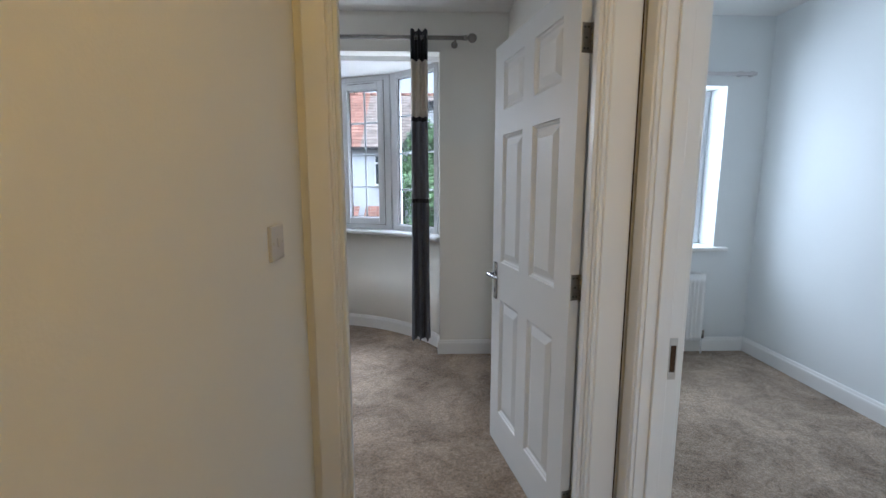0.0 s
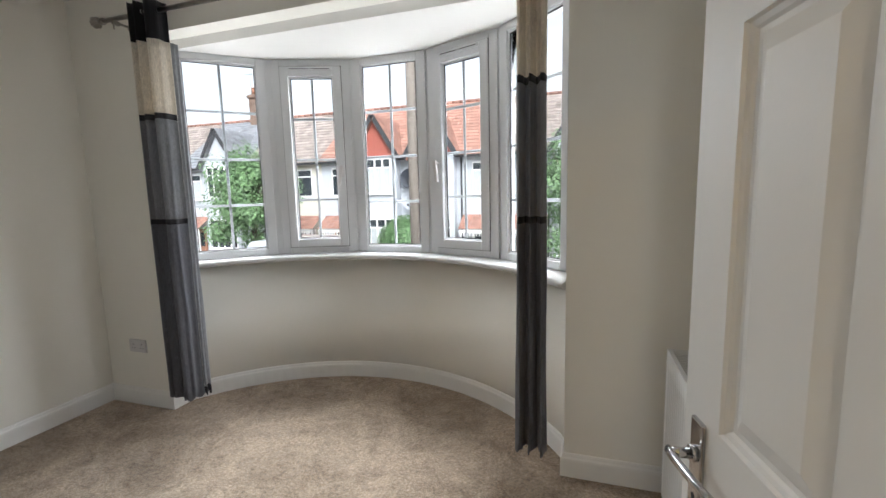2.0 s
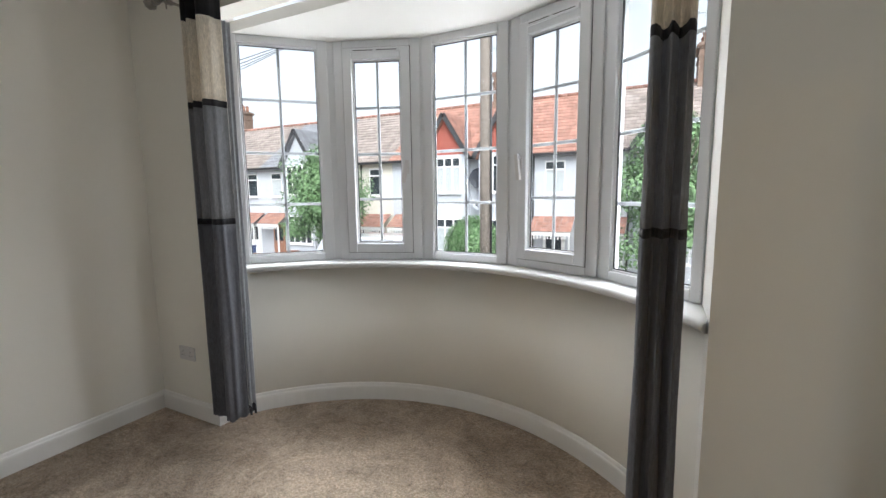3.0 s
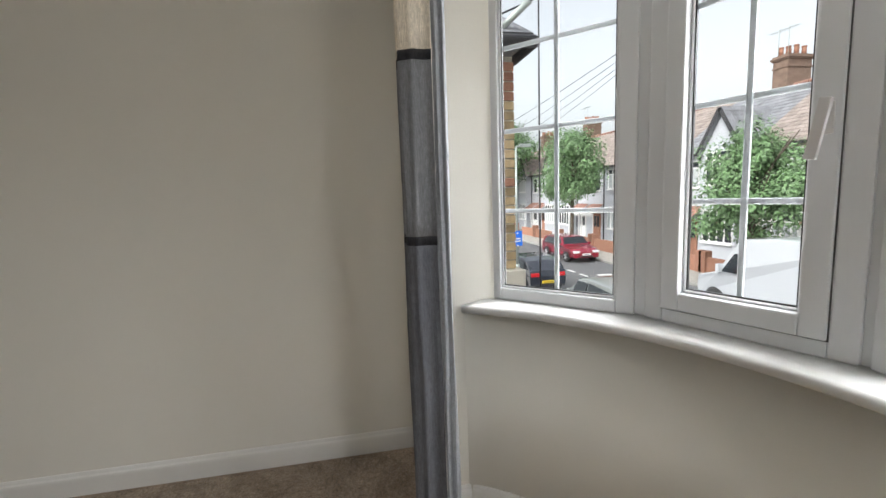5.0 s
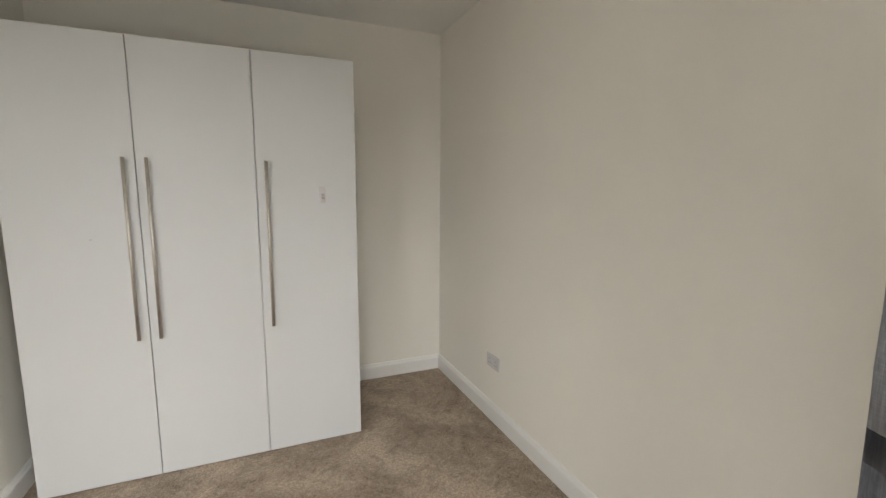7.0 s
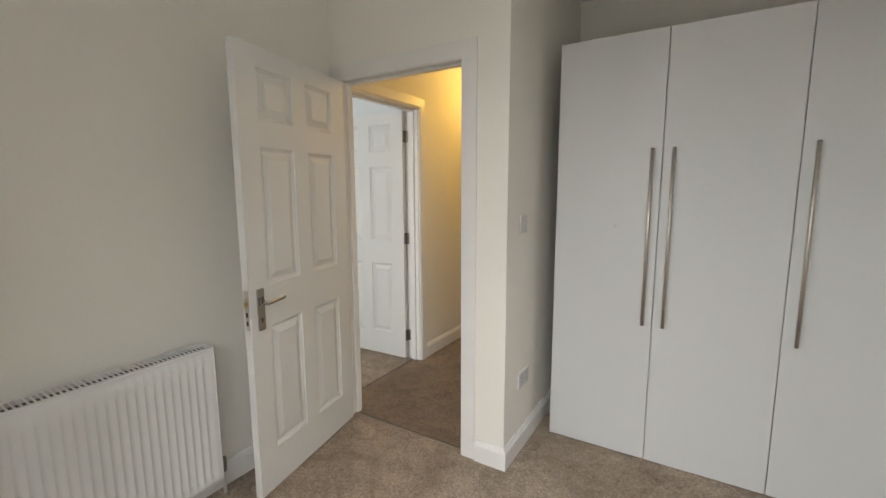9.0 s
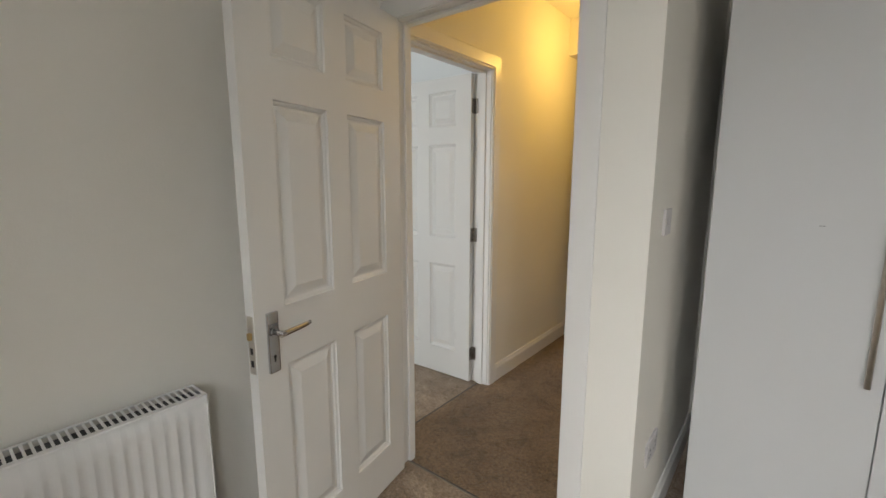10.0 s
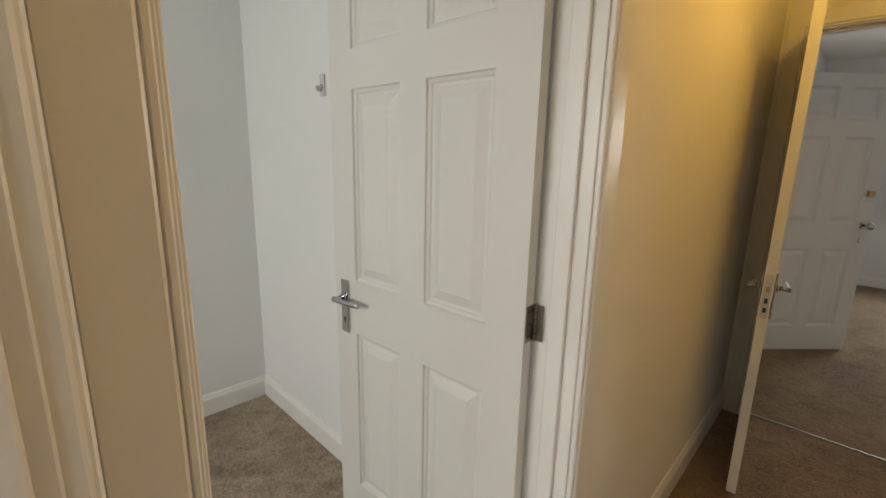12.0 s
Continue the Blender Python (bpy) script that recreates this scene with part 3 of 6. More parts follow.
def door(m, w, h, label, knob=False):
    """A leaf hung at local x = 0 that runs along x; its hinge knuckles are at y = 0 and it is 35 mm thick towards +y."""
    t = 0.035
    root = thing("door", label, "door", m)
    leaf = part("leaf", leaf_mesh(w, h, t), M_DOOR, root)
    for z in (0.19, 0.998, 1.80):
        bm = bmesh.new()
        tube(bm, (-0.004, -0.005, z - 0.045), (-0.004, -0.005, z + 0.045), 0.0055, n=10)
        box(bm, -0.0012, 0.0006, -0.002, 0.030, z - 0.045, z + 0.045)
        box(bm, -0.026, -0.004, -0.0060, -0.0042, z - 0.045, z + 0.045)
        for k in (-0.03, 0.0, 0.03):
            tube(bm, (-0.016, -0.0062, z + k), (-0.016, -0.0072, z + k), 0.004, n=8)
        hinge = part("hinge", finish(bm), M_NICKEL, root, "dull nickel butt hinge with knuckle")
        bm = bmesh.new()
        for k in (-0.032, 0.0, 0.032):
            for yy in ((0.009, 0.021) if k else (0.015,)):
                tube(bm, (-0.0010, yy, z + k), (-0.0020, yy, z + k), 0.0038, n=8)
        for k in (-0.027, -0.009, 0.009, 0.027):
            tube(bm, (-0.004, -0.005, z + k - 0.0008), (-0.004, -0.005, z + k + 0.0008), 0.0066, n=10)
        part("screws", finish(bm), M_GAP, hinge, "dark screw heads and knuckle gaps")
    if knob:
        for y, s in ((0, -1), (t, 1)):
            bm = bmesh.new()
            tube(bm, (w - 0.06, y, 0.96), (w - 0.06, y + s * 0.012, 0.96), 0.026, n=16)
            tube(bm, (w - 0.06, y + s * 0.012, 0.96), (w - 0.06, y + s * 0.045, 0.96), 0.011, n=12)
            ball(bm, (w - 0.06, y + s * 0.055, 0.96), 0.026)
            part("knob", finish(bm), M_CHROME, root, "round polished metal knob")
            bm = bmesh.new()
            tube(bm, (w - 0.06, y, 0.85), (w - 0.06, y + s * 0.008, 0.85), 0.016, n=14)
            part("lock_cover", finish(bm), M_CHROME, root)
            bm = bmesh.new()
            box(bm, w - 0.085, w - 0.035, *sorted((y, y + s * 0.022)), 1.17, 1.21)
            part("latch_box", finish(bm, 0.004), M_BRASS, root, "small brass night latch")
        return root
    for y, s in ((0, -1), (t, 1)):
        bm = bmesh.new()
        box(bm, w - 0.078, w - 0.038, *sorted((y, y + s * 0.008)), 0.778, 0.965)
        handle = part("handle_plate", finish(bm, 0.0035), M_CHROME, root, "chrome lever plate with keyhole")
        bm = bmesh.new()
        tube(bm, (w - 0.058, y + s * 0.008, 0.905), (w - 0.058, y + s * 0.016, 0.905), 0.014, n=14)
        tube(bm, (w - 0.058, y + s * 0.014, 0.905), (w - 0.058, y + s * 0.050, 0.905), 0.009, n=12)
        rows = []
        for k in range(9):
            u = k / 8
            x = w - 0.050 - 0.125 * u
            yy = y + s * (0.048 - 0.010 * u * u)
            rows.append([bm.verts.new((x, yy + 0.006 * math.cos(a), 0.905 + (0.0095 - 0.002 * u) * math.sin(a))) for a in [2 * math.pi * q / 10 for q in range(10)]])
        for a, b in zip(rows, rows[1:]):
            for q in range(10):
                bm.faces.new((a[q], a[(q + 1) % 10], b[(q + 1) % 10], b[q])).smooth = True
        bm.faces.new(rows[0])
        bm.faces.new(rows[-1][::-1])
        part("lever", finish(bm), M_CHROME, handle)
        bm = bmesh.new()
        tube(bm, (w - 0.058, y + s * 0.0078, 0.828), (w - 0.058, y + s * 0.0088, 0.828), 0.005, n=10)
        box(bm, w - 0.0602, w - 0.0558, *sorted((y + s * 0.0078, y + s * 0.0088)), 0.812, 0.828)
        part("keyhole", finish(bm), M_BLACK, handle)
    bm = bmesh.new()
    box(bm, w - 0.001, w + 0.0012, 0.006, 0.029, 0.79, 0.965)
    edge = part("latch_plate", finish(bm), M_STEEL, root)
    bm = bmesh.new()
    box(bm, w + 0.001, w + 0.011, 0.011, 0.024, 0.895, 0.917)
    part("latch", finish(bm, 0.003), M_BRASS, edge)
    bm = bmesh.new()
    for k in (0.812, 0.850):
        box(bm, w + 0.001, w + 0.0016, 0.012, 0.023, k, k + 0.02)
    part("latch_slots", finish(bm), M_BLACK, edge)
    return root


door_trim(pose(D1A, YL, 0), D1B - D1A, DH, YD - YL, (0.008, 0.043), slim=True, wide=(0.085, 0.103, 0.085))
door(pose(D1B + 0.002, YD + 0.030, 0.012, 0, 0, 101.3), 0.768, 1.988, "white six-panel door, open, with chrome lever handle")
# the small room's opening: local x runs towards -y, local y towards the small room
door_trim(pose(XN, S2, 0, 0, 0, -90), S2 - S1, DH, XM - XN, (0.030, 0.070), wide=(0.077, 0.085, 0.085), label="white gloss door frame with empty latch recess")
door(pose(XM + 0.002, S1 + 0.012, 0.012, 0, 0, 2.0), 0.758, 1.988, "white six-panel door, wide open into small bedroom")
door_trim(pose(E1, YE2, 0), E2 - E1, DH, YE - YE2, (0.03, 0.065))
door(pose(E2 - 0.004, YE + 0.004, 0.012, 0, 0, 95.6), 0.758, 1.988, "white six-panel door at landing's end, open")
door(pose(0.703, -2.543, 0.012, 0, 0, 226.5), 0.758, 1.988, "white six-panel entrance door with round knob, ajar", knob=True)
door_trim(pose(XC, -1.39, 0, 0, 0, 90), 0.76, DH, XC - XS, (0.05, 0.09), sides=(1, 0), label="white gloss frame of closed side door")
door(pose(XS + 0.01, -1.388, 0.012, 0, 0, 90), 0.755, 1.975, "white six-panel side door, shut")

bm = bmesh.new()
box(bm, XM - 0.034, XM - 0.010, S2 - 0.0015, S2 + 0.001, 0.775, 0.905)
strike = solid("strike_plate", "worn metal strike plate on door lining", "strike plate", M_STEEL, finish(bm), kind="")
bm = bmesh.new()
box(bm, XM - 0.030, XM - 0.014, S2 - 0.0026, S2 - 0.001, 0.798, 0.882)
part("recess", finish(bm), M_RECESS, strike, "dark empty latch recess")
bm = bmesh.new()
box(bm, D1A - 0.001, D1A + 0.0015, YL + 0.050, YL + 0.074, 0.84, 1.00)
strike = solid("strike_plate", "metal strike plate on bedroom door lining", "strike plate", M_STEEL, finish(bm), kind="")

# bare timber at the back of the crevice, its colour darkened for shade
boxes("trim_gap", "bare timber strip, darkened for shade, between two door frames", "gap", M_RECESS, [(D1B + 0.104, XN - 0.018, YL - 0.0035, YL + 0.002, 0, DH + 0.09)])

# ---- the bay's windows ----


def bay_window(index, a0, a1, opening):
    """One light of the bay between two angles of its curve."""
    p, q = Vector((BX + R_WIN * math.sin(radians(a0)), BY + R_WIN * math.cos(radians(a0)), 0)), Vector((BX + R_WIN * math.sin(radians(a1)), BY + R_WIN * math.cos(radians(a1)), 0))
    w = (q - p).length
    m = Matrix.Translation(p) @ Matrix.Rotation(math.atan2(q.y - p.y, q.x - p.x), 4, 'Z')
    kind = "opening casement with trickle vent and handle" if opening else "fixed light"
    root = thing("window_%d" % index, "white plastic bay window, " + kind + ", white glazing bars", "window", m, kind="structure")
    z0, z1 = SILL, BAYH
    e, fw, dep = 0.010, 0.062, 0.06
    fl, fr, fv = (0.046 if index == 1 else fw), (0.046 if index == 5 else fw), 0.048
    bm = bmesh.new()
    a, b, lo, hi = e + fl, w - e - fr, z0 + fv, z1 - fv
    for x0, x1 in ((e, a), (b, w - e)):
        box(bm, x0, x1, 0, dep, z0, z1)
    box(bm, a, b, 0, dep, z0, lo)
    box(bm, a, b, 0, dep, hi, z1)
    part("frame", finish(bm, 0.006, 2), M_UPVC, root)
    if opening:
        bm = bmesh.new()
        s = 0.058
        for x0, x1 in ((a, a + s), (b - s, b)):
            box(bm, x0, x1, -0.014, dep - 0.01, lo, hi)
        box(bm, a + s, b - s, -0.014, dep - 0.01, lo, lo + s)
        box(bm, a + s, b - s, -0.014, dep - 0.01, hi - s - 0.01, hi)
        sash = part("sash", finish(bm, 0.006, 2), M_UPVC, root)
        bm = bmesh.new()
        k = 0.003
        for x0, x1, c0, c1 in ((a - k, a + k, lo - k, hi + k), (b - k, b + k, lo - k, hi + k), (a + k, b - k, lo - k, lo + k), (a + k, b - k, hi - k, hi + k)):
            box(bm, x0, x1, -0.0025, 0.01, c0, c1)
        part("sash_seal", finish(bm), M_GAP, root, "thin grey seal round sash")
        bm = bmesh.new()
        box(bm, a + 0.055, b - 0.055, -0.026, -0.014, hi - 0.034, hi - 0.010)
        vent = part("trickle_vent", finish(bm, 0.004), M_UPVC, root, "slim white trickle vent")
        bm = bmesh.new()
        for x0, x1 in ((a + 0.075, w / 2 - 0.01), (w / 2 + 0.01, b - 0.075)):
            box(bm, x0, x1, -0.0275, -0.0255, hi - 0.024, hi - 0.020)
        part("vent_slot", finish(bm), M_BLACK, vent)
        side = b - 0.024 if index == 2 else a + 0.024
        bm = bmesh.new()
        box(bm, side - 0.012, side + 0.012, -0.022, -0.014, 1.50, 1.575)
        handle = part("handle_base", finish(bm, 0.004), M_PLASTIC, root, "white espagnolette handle")
        bm = bmesh.new()
        tube(bm, (side, -0.022, 1.565), (side, -0.045, 1.565), 0.009, n=10)
        box(bm, side - 0.012, side + 0.012, -0.058, -0.040, 1.440, 1.582, Matrix.Translation((side, 0, 1.56)) @ Matrix.Rotation(radians(10 if index == 2 else -6), 4, 'Y') @ Matrix.Translation((-side, 0, -1.56)))
        part("lever", finish(bm, 0.004), M_PLASTIC, handle)
        a, b, lo, hi = a + s, b - s, lo + s, hi - s - 0.01
    bm = bmesh.new()
    g = 0.010
    for x0, x1, c0, c1 in ((a, a + g, lo, hi), (b - g, b, lo, hi), (a + g, b - g, lo, lo + g), (a + g, b - g, hi - g, hi)):
        box(bm, x0, x1, 0.012, 0.026, c0, c1)
    part("glazing_bead", finish(bm, 0.003, 1), M_UPVC, root)
    bm = bmesh.new()
    for x0, x1, c0, c1 in ((a + g, a + g + 0.004, lo, hi), (b - g - 0.004, b - g, lo, hi), (a + g, b - g, lo + g, lo + g + 0.004), (a + g, b - g, hi - g - 0.004, hi - g)):
        box(bm, x0, x1, 0.018, 0.0275, c0, c1)
    part("gasket", finish(bm), M_BLACK, root, "thin black rubber gasket")
    bm = bmesh.new()
    box(bm, a + 0.002, b - 0.002, 0.028, 0.031, lo + 0.002, hi - 0.002)
    pane = part("pane", finish(bm), M_GLASS, root)
    pane.visible_shadow = False
    bars = [((a + b) / 2 - 0.009, (a + b) / 2 + 0.009, lo, hi)]
    for k in (1, 2, 3):
        z = lo + (hi - lo) * k / 4
        bars.append((a, b, z - 0.009, z + 0.009))
    for i, (x0, x1, c0, c1) in enumerate(bars):
        bm = bmesh.new()
        box(bm, x0, x1, 0.033 + 0.002 * (i > 0), 0.041 + 0.001 * (i > 0), c0, c1)
        part("glazing_bar", finish(bm, 0.002, 1), M_GLAZEBAR, root, "pale grey glazing bar")
    return root


SPAN = 21.5
for k in range(5):
    bay_window(k + 1, -53.75 + SPAN * k - (1.2 if k == 0 else 0), -53.75 + SPAN * (k + 1) - (0.6 if k == 0 else 0), k in (1, 3))
bm = bmesh.new()
for k in range(6):
    a = radians(-53.75 + SPAN * k - (0.3 if k == 1 else 0))
    half = 0.031 if k == 1 else 0.020
    m = Matrix.Translation((BX + (R_WIN + 0.028) * math.sin(a), BY + (R_WIN + 0.028) * math.cos(a), 0)) @ Matrix.Rotation(-a, 4, 'Z')
    box(bm, -half, half, -0.016, 0.034, SILL, BAYH, m)
solid("window_posts", "white plastic corner posts between bay windows", "window posts", M_UPVC, finish(bm, 0.006, 2))

# sill board with a rounded nose
bm = bmesh.new()
prof = [(R_WIN + 0.05, SILL), (R_SILL + 0.014, SILL), (R_SILL + 0.006, SILL - 0.003), (R_SILL + 0.001, SILL - 0.010), (R_SILL, SILL - 0.018),
        (R_SILL + 0.003, SILL - 0.027), (R_SILL + 0.010, SILL - 0.034), (R_SILL + 0.02, SILL - 0.036), (R_WIN + 0.05, SILL - 0.036)]
rows = []
for i in range(57):
    a = radians(-57.8 + 119.8 * i / 56)
    row = []
    for r, z in prof:
        x, y = BX + r * math.sin(a), BY + r * math.cos(a)
        row.append(bm.verts.new((min(max(x, BL - 0.004 if y > YF else BL - 0.03), BR + 0.004 if y > YF else BR + 0.03), max(y, YF - 0.03), z)))
    rows.append(row)
for a, b in zip(rows, rows[1:]):
    for i in range(len(prof)):
        j = (i + 1) % len(prof)
        bm.faces.new((a[i], a[j], b[j], b[i])).smooth = True
bm.faces.new(rows[0])
bm.faces.new(rows[-1][::-1])
solid("window_sill", "curved white painted sill board with rounded nose", "window sill", M_SILL, finish(bm))

# ---- radiators ----


def radiator(m, length, z0, z1, label, depth=0.10):
    """A panel radiator: local x along it, its back at y = 0 and its front at y = depth."""
    root = thing("radiator", label, "radiator", m)
    n = max(8, int(length / 0.0335))
    bm = bmesh.new()
    cols = [(0.0, 0.0), (0.012, 0.0)]
    pitch = (length - 0.05) / n
    for i in range(n):
        x = 0.025 + i * pitch
        cols += [(x, 0.0), (x + pitch * 0.22, -0.012), (x + pitch * 0.62, -0.012), (x + pitch * 0.84, 0.0)]
    cols += [(length - 0.012, 0.0), (length, 0.0)]
    heights = [(z0, 0), (z0 + 0.035, 0), (z0 + 0.055, 1), (z1 - 0.085, 1), (z1 - 0.060, 0), (z1, 0)]
    rows = [[bm.verts.new((x, depth + d * k, z)) for x, d in cols] for z, k in heights]
    for a, b in zip(rows, rows[1:]):
        for i in range(len(cols) - 1):
            bm.faces.new((a[i], a[i + 1], b[i + 1], b[i])).smooth = True
    back = [bm.verts.new((x, depth - 0.014, z)) for z in (z0, z1) for x in (0, length)]
    bm.faces.new((back[0], back[1], back[3], back[2]))
    bm.faces.new([rows[-1][0]] + [v for v in rows[-1][1:]] + [back[3], back[2]])
    bm.faces.new([rows[0][0]] + [v for v in rows[0][1:]] + [back[1], back[0]])
    part("front_panel", finish(bm), M_RAD, root, "fluted white enamel panel")
    for x0, x1 in ((-0.004, 0.001), (length - 0.001, length + 0.004)):
        bm = bmesh.new()
        box(bm, x0, x1, 0.02, depth + 0.002, z0 + 0.02, z1 + 0.004)
        part("side_cover", finish(bm, 0.002, 1), M_RAD, root)
    bm = bmesh.new()
    box(bm, 0, length, depth - 0.014, depth + 0.001, z1, z1 + 0.005)
    box(bm, 0, length, 0.02, 0.030, z1, z1 + 0.005)
    k = int(length / 0.0165)
    for i in range(k):
        x = length * i / k
        box(bm, x, x + 0.0060, 0.030, depth - 0.014, z1 + 0.001, z1 + 0.004)
    part("top_grille", finish(bm), M_RAD, root, "slotted white top grille")
    # plain dark block added inside so that the grille's slots look shaded
    bm = bmesh.new()
    box(bm, 0.006, length - 0.006, 0.0305, depth - 0.0145, z1 - 0.30, z1 - 0.012)
    part("convector_fins", finish(bm), M_GAP, root, "plain dark block that stands for shade under grille")
    bm = bmesh.new()
    box(bm, 0.004, length - 0.004, 0.022, 0.030, z0 + 0.01, z1 - 0.03)
    part("back_panel", finish(bm), M_RAD, root)
    for x in (0.12, length - 0.14):
        bm = bmesh.new()
        box(bm, x, x + 0.03, 0.0, 0.023, z0 + 0.1, z1 - 0.1)
        part("bracket", finish(bm), M_STEEL, root)
    for x, s in ((0, -1), (length, 1)):
        bm = bmesh.new()
        tube(bm, (x, 0.06, z0 + 0.03), (x + s * 0.035, 0.06, z0 + 0.03), 0.010)
        tube(bm, (x + s * 0.035, 0.06, z0 + 0.01), (x + s * 0.035, 0.06, z0 + 0.075), 0.014)
        valve = part("valve", finish(bm), M_NICKEL, root, "dull metal radiator valve")
        bm = bmesh.new()
        tube(bm, (x + s * 0.035, 0.06, 0.0), (x + s * 0.035, 0.06, z0 + 0.012), 0.0075)
        part("pipe", finish(bm), M_RAD, valve)
    return root


# local y towards -x, local x towards +y
radiator(pose(XR, 2.215, 0, 0, 0, 90), 0.905, 0.10, 0.728, "white fluted panel radiator on bedroom wall", 0.115)
radiator(pose(2.19, YF, 0, 0, 0, 180), 1.1, 0.12, 0.66, "white panel radiator under small bedroom window")
radiator(pose(-1.25, -5.78, 0, 0, 0, 0), 1.04, 0.14, 0.745, "white panel radiator under far window")

# ---- wardrobe ----
ward = thing("wardrobe", "tall white three-door wardrobe with long steel handles", "wardrobe", pose(-2.107, 0.218, 0))
WW, WD, WH = 1.515, 0.693, 2.132
for name, dims in [("side_panel", (x0, x1, 0, WD - 0.022, 0, WH - 0.002)) for x0, x1 in ((0, 0.018), (0.505, 0.522), (1.006, 1.023), (WW - 0.018, WW))] + [
        ("back_panel", (0.018, WW - 0.018, 0.001, 0.008, 0.0, WH - 0.022)), ("plinth", (0.018, WW - 0.018, WD - 0.07, WD - 0.052, 0, 0.06))] + [
        (n, (x0, x1, 0.008, WD - 0.024 - q, z0, z0 + 0.018)) for n, z0, q in (("top_panel", WH - 0.022, 0.0), ("bottom_shelf", 0.06, 0.016)) for x0, x1 in ((0.018, 0.505), (0.522, 1.006), (1.023, WW - 0.018))]:
    bm = bmesh.new()
    box(bm, *dims)
    part(name, finish(bm), M_WARD, ward)
for x0, x1, hx in ((0.0, 0.5055, 0.459), (0.5095, 1.016, 0.969), (1.020, WW, 1.060)):
    bm = bmesh.new()
    box(bm, x0, x1, WD - 0.019, WD, 0.008, WH)
    panel = part("door", finish(bm, 0.0015, 1), M_WARD, ward)
    bm = bmesh.new()
    tube(bm, (hx, WD + 0.030, 0.730), (hx, WD + 0.030, 1.592), 0.0080, n=12)
    for z in (0.83, 1.49):
        tube(bm, (hx, WD, z), (hx, WD + 0.030, z), 0.0045, n=8)
    part("handle", finish(bm), M_STEEL, panel, "long brushed steel bar handle")


def hook(p, m, label):
    root = thing("adhesive_hook", label, "hook", Matrix.Translation(p) @ m)
    bm = bmesh.new()
    box(bm, -0.018, 0.018, 0, 0.006, -0.042, 0.042)
    part("backing", finish(bm, 0.0028), M_PLASTIC, root)
    bm = bmesh.new()
    tube(bm, (0, 0.005, 0.0), (0, 0.020, -0.022), 0.008, n=10)
    tube(bm, (0, 0.020, -0.022), (0, 0.030, -0.006), 0.007, n=10)
    part("prong", finish(bm), M_PLASTIC, root)


hook((-1.925, 0.912, 1.425), pose(0, 0, 0), "small white adhesive hook on wardrobe door")
hook((1.86, YS + 0.001, 1.66), pose(0, 0, 0), "small white adhesive hook on wall")

bm = bmesh.new()
box(bm, 1.205, 1.221, WD - 0.001, WD + 0.0004, 1.216, 1.2175)
part("scratch", finish(bm), M_GAP, ward, "short dark scratch")

# ---- electrical plates ----


def plate(p, turn, w, label, category, switches=0, sockets=0):
    """A wall plate; local y points away from the wall."""
    root = thing(category.replace(" ", "_"), label, category, Matrix.Translation(p) @ pose(0, 0, 0, 0, 0, turn))
    bm = bmesh.new()
    box(bm, -w / 2, w / 2, -0.001, 0.009, -0.043, 0.043)
    part("faceplate", finish(bm, 0.003), M_PLASTIC, root)
    for k in range(switches):
        x = (k - (switches - 1) / 2) * 0.03
        bm = bmesh.new()
        box(bm, x - 0.0065, x + 0.0065, 0.008, 0.012, -0.012, 0.012, Matrix.Rotation(radians(6), 4, 'X'))
        part("rocker", finish(bm, 0.001, 1), M_PLASTIC, root)
    for k in range(sockets):
        x = (k - (sockets - 1) / 2) * 0.072
        bm = bmesh.new()
        for dx, dz, a, b in ((0, 0.014, 0.0022, 0.004), (-0.011, -0.010, 0.004, 0.002), (0.011, -0.010, 0.004, 0.002)):
            box(bm, x + dx - a, x + dx + a, 0.0085, 0.0096, dz - b - 0.004, dz + b - 0.004)
        part("pin_holes", finish(bm), M_BLACK, root)
        bm = bmesh.new()
        sx = x + (0.018 if k else -0.018) * (0.4 if sockets == 1 else 1)
        box(bm, sx - 0.005, sx + 0.005, 0.008, 0.0115, 0.018, 0.034)
        part("rocker", finish(bm, 0.001, 1), M_PLASTIC, root)
    for x in (-w / 2 + 0.013, w / 2 - 0.013):
        bm = bmesh.new()
        tube(bm, (x, 0.0085, 0), (x, 0.0097, 0), 0.0035, n=10)
        part("screw", finish(bm), M_STEEL, root)
    return root


plate((XL, 1.08, 0.385), -90, 0.146, "white double socket plate low on wall", "wall socket", sockets=2)
plate((-2.632, YF, 0.408), 180, 0.146, "white double socket plate beside bay", "wall socket", sockets=2)
plate((XS, 1.155, 1.225), 90, 0.086, "white single light switch beside doorway", "light switch", switches=1)
plate((XS, 1.11, 0.395), 90, 0.146, "white double socket below light switch", "wall socket", sockets=2)
plate((XC, 1.028, 1.215), -90, 0.086, "white single light switch plate on landing wall", "light switch", switches=1)

